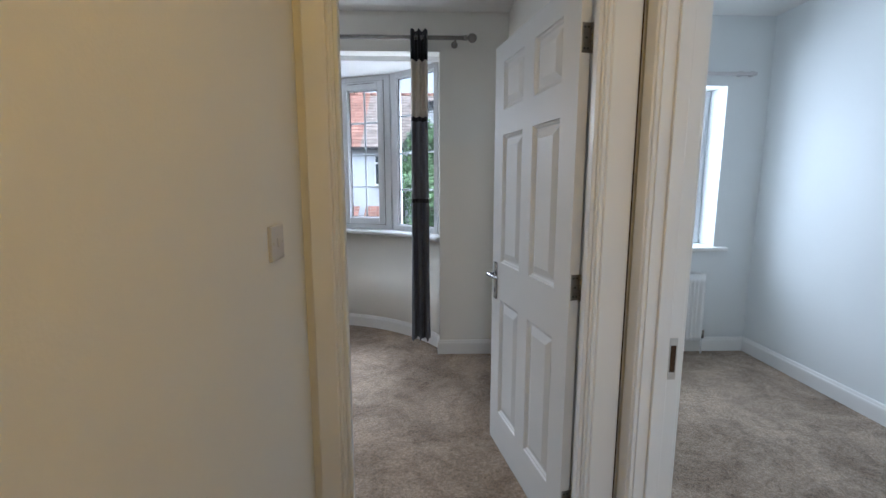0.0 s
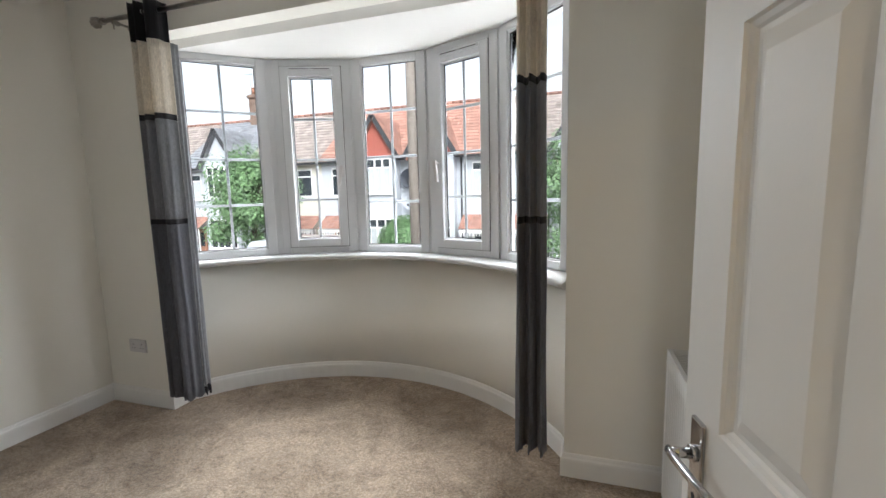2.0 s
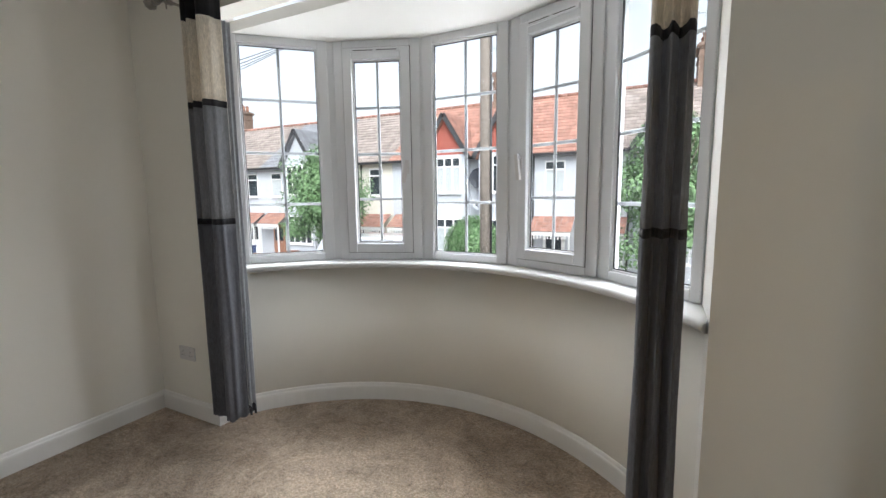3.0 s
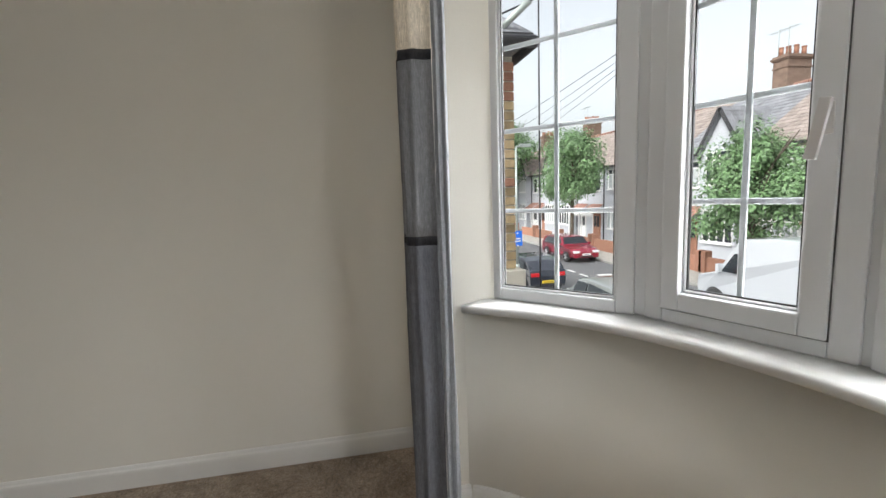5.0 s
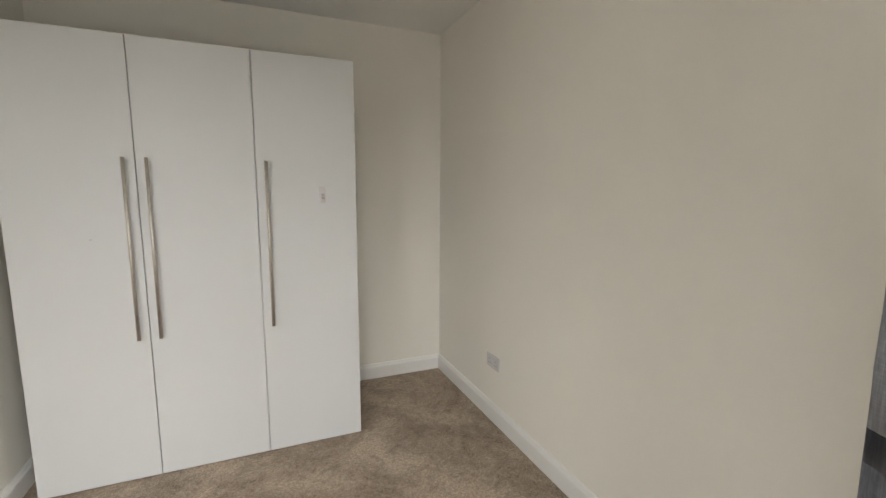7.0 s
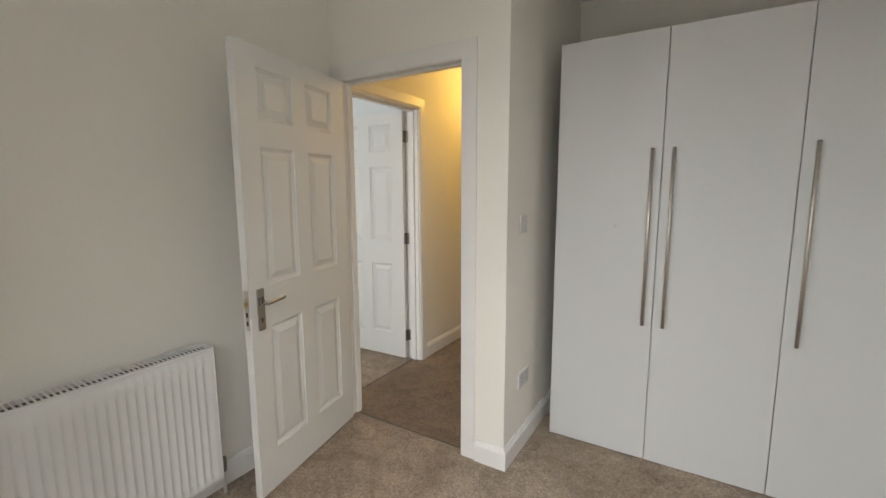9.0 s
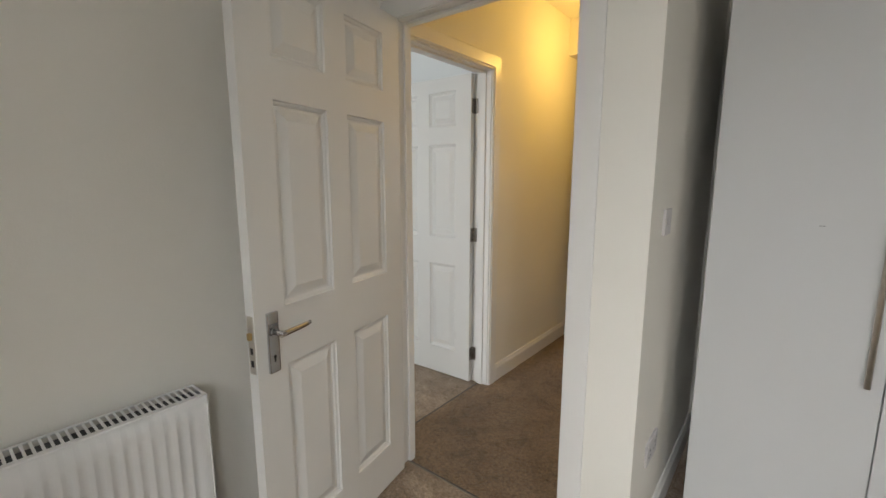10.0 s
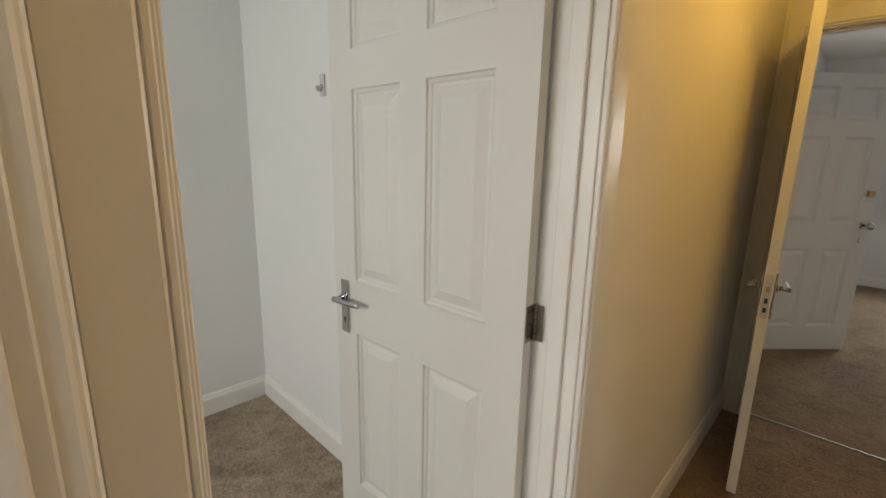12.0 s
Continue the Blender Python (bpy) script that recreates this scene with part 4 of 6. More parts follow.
# ---- curtain pole and curtains ----
PY, PZ = 3.205, 2.392
pole = thing("curtain_pole", "brushed metal curtain pole with ball finials", "curtain pole")
bm = bmesh.new()
tube(bm, (-2.47, PY, PZ), (-0.62, PY, PZ), 0.0125, n=16)
part("rod", finish(bm), M_NICKEL, pole)
bm = bmesh.new()
tube(bm, (-0.66, PY, PZ), (0.27, PY, PZ), 0.0145, n=16)
part("outer_rod", finish(bm), M_NICKEL, pole)
for x, s in ((-2.47, -1), (0.27, 1)):
    bm = bmesh.new()
    tube(bm, (x, PY, PZ), (x + s * 0.025, PY, PZ), 0.018, n=14)
    tube(bm, (x + s * 0.025, PY, PZ), (x + s * 0.04, PY, PZ), 0.010, n=12)
    ball(bm, (x + s * 0.062, PY, PZ), 0.030, seg=16)
    fin = part("finial", finish(bm), M_NICKEL, pole, "ribbed metal ball finial")
    bm = bmesh.new()
    for k in range(8):
        a = 2 * math.pi * k / 8
        for q in range(6):
            b0, b1 = math.pi * q / 6, math.pi * (q + 1) / 6
            f = lambda b: (x + s * (0.062 - 0.031 * math.cos(b)), PY + 0.0315 * math.sin(b) * math.cos(a), PZ + 0.0315 * math.sin(b) * math.sin(a))
            tube(bm, f(b0), f(b1), 0.0022, n=6)
    part("ribs", finish(bm), M_NICKEL, fin)
for x in (-2.38, -1.14, 0.21):
    bm = bmesh.new()
    tube(bm, (x, PY + 0.002, PZ - 0.02), (x, YF, PZ - 0.02), 0.007)
    tube(bm, (x, YF - 0.008, PZ - 0.02), (x, YF, PZ - 0.02), 0.024, n=16)
    box(bm, x - 0.008, x + 0.008, PY - 0.018, PY + 0.018, PZ - 0.034, PZ - 0.012)
    tube(bm, (x, PY - 0.012, PZ - 0.06), (x, PY - 0.012, PZ - 0.02), 0.004, n=8)
    part("bracket", finish(bm), M_NICKEL, pole)


def smooth_path(pts, per=8):
    out = []
    n = len(pts)
    for i in range(n - 1):
        p0, p1, p2, p3 = (Vector(pts[max(0, min(n - 1, i + k))]) for k in (-1, 0, 1, 2))
        for q in range(per):
            t = q / per
            out.append(0.5 * ((2 * p1) + (p2 - p0) * t + (2 * p0 - 5 * p1 + 4 * p2 - p3) * t * t + (3 * p1 - p0 - 3 * p2 + p3) * t ** 3))
    return out + [Vector(pts[-1])]


def hang(path, z0, z1, seed, flare=0.1, thick=0.003):
    """Cloth that hangs along a line in plan, a little wider and looser towards its hem."""
    pts = smooth_path(path)
    mid = sum(pts, Vector((0, 0))) / len(pts)
    nz = max(2, int((z1 - z0) / 0.05))
    bm = bmesh.new()
    sheets = []
    for side in (0, 1):
        rows = []
        for j in range(nz + 1):
            z = z0 + (z1 - z0) * j / nz
            u = (2.44 - z) / 2.27
            row = []
            for i, p in enumerate(pts):
                a, b = pts[max(0, i - 1)], pts[min(len(pts) - 1, i + 1)]
                d = (b - a).normalized()
                nrm = Vector((-d.y, d.x))
                q = mid + (p - mid) * (1 + flare * u * u)
                q = q + nrm * (side * thick + 0.014 * u * noise.noise(Vector((i * 0.16 + seed, z * 1.3, seed))) + 0.0016 * noise.noise(Vector((i * 0.5, z * 16, seed))))
                row.append(bm.verts.new((q.x, q.y, z + (0.010 * math.sin(i * 0.35 + seed) if z < 0.22 and j == 0 else 0))))
            rows.append(row)
        sheets.append(rows)
        for a, b in zip(rows, rows[1:]):
            for i in range(len(pts) - 1):
                bm.faces.new((a[i], a[i + 1], b[i + 1], b[i])).smooth = True
    for e in (0, -1):
        a, b = sheets[0][e], sheets[1][e]
        for i in range(len(pts) - 1):
            bm.faces.new((a[i], a[i + 1], b[i + 1], b[i]))
    for e in (0, -1):
        for j in range(nz):
            bm.faces.new((sheets[0][j][e], sheets[0][j + 1][e], sheets[1][j + 1][e], sheets[1][j][e]))
    return finish(bm)


BANDS = [("header", 2.235, 2.44, M_CUR_BLACK, "black eyelet header"), ("upper_panel", 1.845, 2.235, M_CUR_STONE, "pale stone cloth panel"),
         ("upper_band", 1.813, 1.845, M_CUR_BAND, "dark sewn band"), ("middle_panel", 1.255, 1.813, M_CUR_GREY, "mid-grey woven panel"),
         ("lower_band", 1.225, 1.255, M_CUR_BAND, "dark sewn band"), ("lower_panel", 0.165, 1.225, M_CUR_SLATE, "slate grey woven panel")]


def curtain(path, seed, flare, label, rings, lining=None):
    root = thing("curtain", label, "curtain")
    for name, z0, z1, mat, text in BANDS:
        part(name, hang(path, z0, z1, seed, flare), mat, root, text)
    for x in rings:
        bm = bmesh.new()
        for i in range(14):
            a, b = 2 * math.pi * i / 14, 2 * math.pi * (i + 1) / 14
            tube(bm, (x, PY + 0.022 * math.cos(a), PZ + 0.022 * math.sin(a)), (x, PY + 0.022 * math.cos(b), PZ + 0.022 * math.sin(b)), 0.0045, n=6)
        part("eyelet", finish(bm), M_CHROME, root, "chrome eyelet ring")
    if lining:
        li = part("lining", hang(lining, 0.215, 2.235, seed + 5, flare * 1.5), M_CUR_LINING, root, "pale silver-grey lining")
        part("lining_hem", hang(lining, 0.165, 0.215, seed + 5, flare * 1.5, 0.005), M_CUR_BAND, li, "dark hem")
    return root


curtain([(-2.225, 3.26), (-2.240, 3.21), (-2.225, 3.160), (-2.210, 3.19), (-2.200, 3.24), (-2.185, 3.20), (-2.170, 3.152), (-2.15, 3.19), (-2.14, 3.24),
         (-2.115, 3.19), (-2.10, 3.155), (-2.075, 3.150), (-2.06, 3.170), (-2.05, 3.19), (-2.055, 3.225), (-2.045, 3.250)], 3, 0.02,
        "grey banded eyelet curtain drawn aside with pale lining", (-2.24, -2.195, -2.155, -2.115, -2.07),
        [(-2.045, 3.252), (-2.032, 3.262), (-2.042, 3.275), (-2.032, 3.288), (-2.05, 3.297), (-2.075, 3.292)])
curtain([(-0.108, 3.225), (-0.106, 3.18), (-0.092, 3.165), (-0.080, 3.20), (-0.072, 3.232), (-0.058, 3.20), (-0.050, 3.165), (-0.036, 3.20), (-0.030, 3.232),
         (-0.014, 3.20), (-0.006, 3.168), (0.008, 3.185), (0.014, 3.23)], 8, 0.14,
        "narrow dark grey banded curtain bunched at bay's edge", (-0.10, -0.07, -0.045, -0.02, 0.005))

# ---- small bedroom window ----
win = thing("window_6", "white plastic window of small bedroom", "window", pose(1.05, 3.50, 0), kind="structure")
bm = bmesh.new()
for x0, x1 in ((0, 0.06), (0.60, 0.64), (1.18, 1.24)):
    box(bm, x0, x1, 0, 0.06, 0.87, 2.10)
for x0, x1 in ((0.06, 0.60), (0.64, 1.18)):
    box(bm, x0, x1, 0, 0.06, 0.87, 0.93)
    box(bm, x0, x1, 0, 0.06, 2.04, 2.10)
part("window_frame", finish(bm, 0.004), M_UPVC, win)
for x0, x1 in ((0.06, 0.60), (0.64, 1.18)):
    bm = bmesh.new()
    box(bm, x0, x1, 0.028, 0.032, 0.93, 2.04)
    part("pane", finish(bm), M_GLASS, win).visible_shadow = False
bm = bmesh.new()
box(bm, -0.08, 1.33, -0.255, 0.0, 0.835, 0.868)
part("window_sill", finish(bm, 0.012, 3), M_TRIM, win, "white sill board with rounded nose")
rail = thing("curtain_rail", "white plastic curtain rail above small window", "curtain rail")
bm = bmesh.new()
box(bm, 0.92, 2.47, 3.245, 3.262, 2.165, 2.190)
part("track", finish(bm, 0.004), M_PLASTIC, rail)
for x in (1.0, 1.6, 2.36, 2.45):
    bm = bmesh.new()
    box(bm, x - 0.012, x + 0.012, 3.262, YF, 2.165, 2.20)
    part("bracket", finish(bm, 0.003), M_PLASTIC, rail)

# ---- far room ----
win = thing("window_7", "white plastic window of far room", "window", pose(-1.39, -5.95, -0.20), kind="structure")
bm = bmesh.new()
for x0, x1 in ((0, 0.06), (0.60, 0.65), (1.19, 1.25)):
    box(bm, x0, x1, 0, 0.06, 1.17, 2.44)
for x0, x1 in ((0.06, 0.60), (0.65, 1.19)):
    box(bm, x0, x1, 0, 0.06, 1.17, 1.23)
    box(bm, x0, x1, 0, 0.06, 2.38, 2.44)
part("window_frame", finish(bm, 0.004), M_UPVC, win)
for x0, x1 in ((0.06, 0.60), (0.65, 1.19)):
    bm = bmesh.new()
    box(bm, x0, x1, 0.028, 0.032, 1.23, 2.38)
    part("pane", finish(bm), M_GLASS, win).visible_shadow = False
bm = bmesh.new()
box(bm, -0.04, 1.29, 0.06, 0.21, 1.140, 1.168)
part("window_sill", finish(bm, 0.008), M_TRIM, win)
fpole = thing("curtain_pole", "dark metal curtain pole over far window", "curtain pole")
bm = bmesh.new()
tube(bm, (-1.8, -5.70, 2.275), (0.18, -5.70, 2.275), 0.013)
ball(bm, (0.20, -5.70, 2.275), 0.026)
part("rod", finish(bm), M_NICKEL, fpole)
bm = bmesh.new()
tube(bm, (0.12, -5.70, 2.26), (0.12, -5.78, 2.26), 0.008)
part("bracket", finish(bm), M_NICKEL, fpole)
red = thing("curtain", "dark red curtain drawn aside at far window", "curtain")
bm = hang([(-0.10 + 0.008 * k, -5.70 + (0.03 if k % 2 else -0.03)) for k in range(15)], 0.875, 2.31, 21, 0.6)
part("drop", bm, M_CUR_RED, red)

# ---- landing light ----
lamp = thing("ceiling_light", "small glowing lamp hanging at landing ceiling", "ceiling light")
bm = bmesh.new()
tube(bm, (0.2, -0.34, 2.585), (0.2, -0.34, 2.60), 0.04, n=18)
part("rose", finish(bm), M_PLASTIC, lamp)
bm = bmesh.new()
tube(bm, (0.2, -0.34, 2.36), (0.2, -0.34, 2.59), 0.003, n=8)
tube(bm, (0.2, -0.34, 2.345), (0.2, -0.34, 2.40), 0.017, n=14)
part("flex", finish(bm), M_PLASTIC, lamp)
bm = bmesh.new()
ball(bm, (0.2, -0.34, 2.318), 0.028, 1.15, 14)
part("bulb", finish(bm), M_BULB, lamp, "glowing warm bulb")

# ---- street ----
GZ = -2.8
KN, KF = 9.6, 17.0                     # kerbs of the near and far pavement
FY = 21.9                              # the far terrace's fronts
boxes("ground", "bare ground", "ground", M_EARTH, [(-400, 400, -300, 400, GZ - 0.4, GZ - 0.12)])
boxes("road", "grey asphalt road with worn surface", "road", M_ASPHALT, [(-140, 120, KN, KF, GZ - 0.119, GZ - 0.02)])
boxes("pavement_near", "grey concrete slab pavement", "pavement", M_PAVE, [(-140, 120, 7.3, KN - 0.15, GZ - 0.119, GZ + 0.10)])
boxes("pavement_far", "grey concrete slab pavement", "pavement", M_PAVE, [(-140, 120, KF + 0.15, 19.2, GZ - 0.119, GZ + 0.10)])
boxes("kerb", "pale stone kerb", "kerb", M_KERB, [(-140, 120, KN - 0.15, KN, GZ - 0.119, GZ + 0.105), (-140, 120, KF, KF + 0.15, GZ - 0.119, GZ + 0.105)], bevel=0.02)
boxes("garden_far", "paved front gardens", "ground", M_PAVE, [(-140, 120, 19.2, FY, GZ - 0.119, GZ + 0.11)])
boxes("garden_near", "paved front gardens", "ground", M_PAVE, [(-140, 120, 3.0, 7.3, GZ - 0.119, GZ + 0.08)])
bm = bmesh.new()
rnd = random.Random(4)
for k in range(7):
    x = -27 + k * 1.3
    box(bm, x, x + 0.75, 13.9, 14.05, GZ - 0.021, GZ - 0.012)
for k in range(9):
    x = -20 + k * 0.45
    box(bm, x, x + 0.30, 14.6, 15.3, GZ - 0.021, GZ - 0.012)
solid("road_marking", "worn white painted road lettering", "road marking", M_LINE, bm)


def gable_roof(bm, x0, x1, y0, y1, z0, rise, over, rows_n, cols_n):
    """Courses of tiles on the slope that faces the street; each course overlaps the one below."""
    ym = (y0 + y1) / 2
    sl = math.hypot(ym - y0 + over, rise)
    ux, uz = (ym - y0 + over) / sl, rise / sl
    w = (x1 - x0) / cols_n
    for j in range(rows_n):
        s0, s1 = sl * j / rows_n, sl * (j + 1.12) / rows_n
        for i in range(cols_n):
            xa, xb = x0 + w * i + 0.004, x0 + w * (i + 1) - 0.004
            pts = []
            for s, lift in ((s0, 0.035), (s1, 0.008)):
                for x in (xa, xb):
                    pts.append(bm.verts.new((x, y0 - over + ux * s - uz * lift, z0 + uz * s + ux * lift)))
            bm.faces.new((pts[0], pts[1], pts[3], pts[2]))
            lo = [bm.verts.new(v.co + Vector((0, 0, -0.03))) for v in pts[:2]]
            bm.faces.new((lo[0], lo[1], pts[1], pts[0]))


def sash_window(root, x0, x1, y, z0, z1, lights, top=True, net=True):
    """A painted timber window; the wall's face is at y, facing -y."""
    bm = bmesh.new()
    f = 0.07
    step = (x1 - x0) / lights
    box(bm, x0, x1, y - 0.05, y + 0.03, z0, z0 + f)
    box(bm, x0, x1, y - 0.05, y + 0.03, z1 - f, z1)
    zt = z1 - (z1 - z0) * 0.27
    for k in range(lights + 1):
        c = x0 + step * k
        box(bm, max(x0, c - f / 2), min(x1, c + f / 2), y - 0.05, y + 0.03, z0 + f, z1 - f)
    if top:
        box(bm, x0 + f / 2, x1 - f / 2, y - 0.045, y + 0.03, zt - f / 2, zt + f / 2)
    w = part("window", finish(bm), M_WHITEWOOD, root)
    bm = bmesh.new()
    box(bm, x0 - 0.06, x1 + 0.06, y - 0.13, y, z0 - 0.08, z0)
    part("sill", finish(bm), M_WHITEWOOD, w)
    for k in range(lights):
        a, b = x0 + step * k + f / 2, x0 + step * (k + 1) - f / 2
        for c0, c1, mt in ((z0 + f, (zt - f / 2) if top else z1 - f, M_NET if net else M_PANE),) + (((zt + f / 2, z1 - f, M_PANE),) if top else ()):
            bm = bmesh.new()
            box(bm, a, b, y - 0.012, y - 0.006, c0, c1)
            part("pane", bm, mt, w)
    return w


def house(x, w, wall_mat, roof_mat, gable_mat, seed, chimney=False, porch=True, left_gable=True, net=True, gabled=True, stack_at=None):
    rnd = random.Random(seed)
    root = thing("terraced_house", "rendered terraced house with gabled bay and tiled roof" if gabled else "cream rendered terraced house with plain front and tiled roof", "house", pose(x, FY, 0), group="far terrace")
    ez = 3.2
    bm = bmesh.new()
    box(bm, 0, w, 0, 8, GZ, ez)
    part("wall", finish(bm), wall_mat, root)
    # bay with its gable
    g0, g1 = (0.35, 2.65) if left_gable else (w - 2.65, w - 0.35)
    gm = (g0 + g1) / 2
    front = -0.55 if gabled else 0.0
    if gabled:
        bm = bmesh.new()
        box(bm, g0, g1, -0.55, -0.001, GZ, 3.32)
        part("bay_wall", finish(bm), wall_mat, root)
        apex = 5.30
        bm = bmesh.new()
        a = [bm.verts.new((px, -0.50, pz)) for px, pz in ((g0, 3.32), (g1, 3.32), (gm, apex - 0.12))]
        b = [bm.verts.new((px, -0.1, pz)) for px, pz in ((g0, 3.32), (g1, 3.32), (gm, apex - 0.12))]
        bm.faces.new(a)
        bm.faces.new(b[::-1])
        for i in range(3):
            bm.faces.new((a[i], b[i], b[(i + 1) % 3], a[(i + 1) % 3]))
        part("gable", finish(bm), gable_mat, root)
        for s, e in ((-1, g0), (1, g1)):
            bm = bmesh.new()
            d = Vector((e + s * 0.22 - gm, 0, 3.12 - apex))
            L = d.length
            m = Matrix.Translation((gm, 0, apex)) @ Matrix.Rotation(math.atan2(-d.z, d.x), 4, 'Y')
            box(bm, 0, L, -0.72, -0.64, -0.13, 0.10, m)
            part("bargeboard", finish(bm), M_DARKWOOD, root, "dark painted bargeboard")
            bm = bmesh.new()
            n = 9
            for j in range(n):
                for i in range(10):
                    u0, u1 = L * j / n, L * (j + 1.1) / n
                    v0, v1 = -0.75 + 3.6 * i / 10, -0.75 + 3.6 * (i + 0.97) / 10
                    lim = 3.6
                    sgn = -1 if s < 0 else 1
                    pts = [bm.verts.new(m @ Vector((uu, vv, 0.0 + sgn * 0 + 0.12 + lift))) for uu, vv, lift in ((u0, v0, 0.0), (u0, v1, 0.0), (u1, v1, 0.03), (u1, v0, 0.03))]
                    bm.faces.new(pts if s > 0 else pts[::-1])
            part("gable_roof", bm, roof_mat, root)
    # main roof
    bm = bmesh.new()
    gable_roof(bm, 0, w, 0, 8, ez, 3.3, 0.35, 17, int(w / 0.3))
    part("roof", bm, roof_mat, root)
    bm = bmesh.new()
    pts = [(0, ez), (8, ez), (4, ez + 3.25)]
    a = [bm.verts.new((0.01, py, pz)) for py, pz in pts]
    b = [bm.verts.new((w - 0.01, py, pz)) for py, pz in pts]
    bm.faces.new(a)
    bm.faces.new(b[::-1])
    for i in range(3):
        bm.faces.new((a[i], b[i], b[(i + 1) % 3], a[(i + 1) % 3]))
    part("roof_body", finish(bm), M_TILE_BROWN, root)
    bm = bmesh.new()
    for i in range(int(w / 0.45)):
        tube(bm, (i * 0.45, 4, ez + 3.33), (i * 0.45 + 0.44, 4, ez + 3.33), 0.11, n=8)
    part("ridge", finish(bm), M_TILE_RED, root, "orange clay ridge tiles")
    # gutter, downpipe, windows
    bm = bmesh.new()
    box(bm, 0, w, -0.42, -0.30, ez - 0.13, ez - 0.02)
    px = g1 + 0.25 if left_gable else g0 - 0.25
    tube(bm, (px, -0.06, GZ), (px, -0.06, ez - 0.1), 0.045, n=8)
    part("gutter", finish(bm), M_GUTTER, root, "black gutter and downpipe")
    sash_window(root, gm - 0.86, gm + 0.86, front, 1.45, 3.20 if gabled else 2.95, 4 if gabled else 3, net=net)
    sash_window(root, gm - 0.95, gm + 0.95, front, -1.55, 0.16, 4, net=net)
    o0, o1 = (g1 + 0.5, w - 0.35) if left_gable else (0.35, g0 - 0.5)
    sash_window(root, (o0 + o1) / 2 - 0.45, (o0 + o1) / 2 + 0.45, 0.0, 1.35, 2.85, 1, net=not net)
    bm = bmesh.new()
    c = (o0 + o1) / 2
    box(bm, c - 0.5, c + 0.5, -0.06, 0.02, GZ + 0.11, -0.45)
    dr = part("front_door", finish(bm), M_WHITEWOOD if rnd.random() < 0.4 else M_BRICK_R, root)
    bm = bmesh.new()
    for k in (0, 1):
        box(bm, c - 0.36 + k * 0.40, c - 0.04 + k * 0.40, -0.075, -0.055, -1.5, -0.65)
    part("door_pane", finish(bm), M_PANE, dr)
    if porch:
        bm = bmesh.new()
        for j in range(5):
            for i in range(7):
                x0, x1 = c - 0.95 + 1.9 * i / 7, c - 0.95 + 1.9 * (i + 0.97) / 7
                u0, u1 = j / 5, (j + 1.1) / 5
                pts = [bm.verts.new(p) for p in ((x0, -1.0 + u0, -0.35 + 0.65 * u0 + 0.02), (x1, -1.0 + u0, -0.35 + 0.65 * u0 + 0.02), (x1, -1.0 + u1, -0.35 + 0.65 * u1), (x0, -1.0 + u1, -0.35 + 0.65 * u1))]
                bm.faces.new(pts)
        part("porch_roof", bm, M_TILE_RED, root, "small red tiled porch roof")
        bm = bmesh.new()
        box(bm, c - 0.9, c + 0.9, -0.98, -0.9, -0.52, -0.38)
        for k in range(12):
            box(bm, c - 0.88 + k * 0.155, c - 0.83 + k * 0.155, -0.97, -0.93, -0.68, -0.52)
        for sx in (-0.88, 0.82):
            box(bm, c + sx, c + sx + 0.07, -0.95, -0.88, GZ + 0.1, -0.5)
        part("porch_frame", finish(bm), M_WHITEWOOD, root)
    # chimney on the party wall
    if chimney:
        bm = bmesh.new()
        cx = w if stack_at is None else stack_at
        box(bm, cx - 0.42, cx + 0.42, 3.5, 5.0, ez + 1.6, 7.85)
        for z0, z1, out in ((7.45, 7.53, 0.04), (7.85, 7.93, 0.06), (7.93, 8.01, 0.11), (8.01, 8.10, 0.05)):
            box(bm, cx - 0.42 - out, cx + 0.42 + out, 3.5 - out, 5.0 + out, z0, z1)
        ch = part("chimney", finish(bm), M_CHIM, root, "weathered brick chimney stack")
        for k in range(6):
            bm = bmesh.new()
            px, py = cx + 0.2 * (-1) ** k, 3.72 + (k // 2) * 0.5
            tube(bm, (px, py, 8.10), (px, py, 8.50 + 0.05 * (k % 3)), 0.125, 0.10, n=10)
            tube(bm, (px, py, 8.44 + 0.05 * (k % 3)), (px, py, 8.52 + 0.05 * (k % 3)), 0.125, n=10)
            part("chimney_pot", finish(bm), M_BRICK_R, ch, "red clay chimney pot")
        for px in (cx - 0.25, cx + 0.3):
            bm = bmesh.new()
            tube(bm, (px, 3.6, 8.0), (px, 3.6, 9.5), 0.018, n=6)
            tube(bm, (px - 0.5, 3.6, 9.4), (px + 0.5, 3.6, 9.4), 0.012, n=6)
            for q in range(6):
                tube(bm, (px - 0.45 + q * 0.18, 3.35, 9.4), (px - 0.45 + q * 0.18, 3.85, 9.4), 0.008, n=5)
            part("aerial", finish(bm), M_GALV, ch, "thin grey television aerial")
    # front wall of the garden
    bm = bmesh.new()
    box(bm, 0.0 if left_gable else o1, o0 + 0.15 if left_gable else w, -2.8, -2.58, GZ + 0.1, GZ + 0.85)
    for px in (0.12, w - 0.12):
        box(bm, px - 0.2, px + 0.2, -2.9, -2.5, GZ + 0.1, GZ + 1.15)
    part("garden_wall", finish(bm, 0.01, 1), M_BRICK_R, root, "low brick garden wall")
    return root


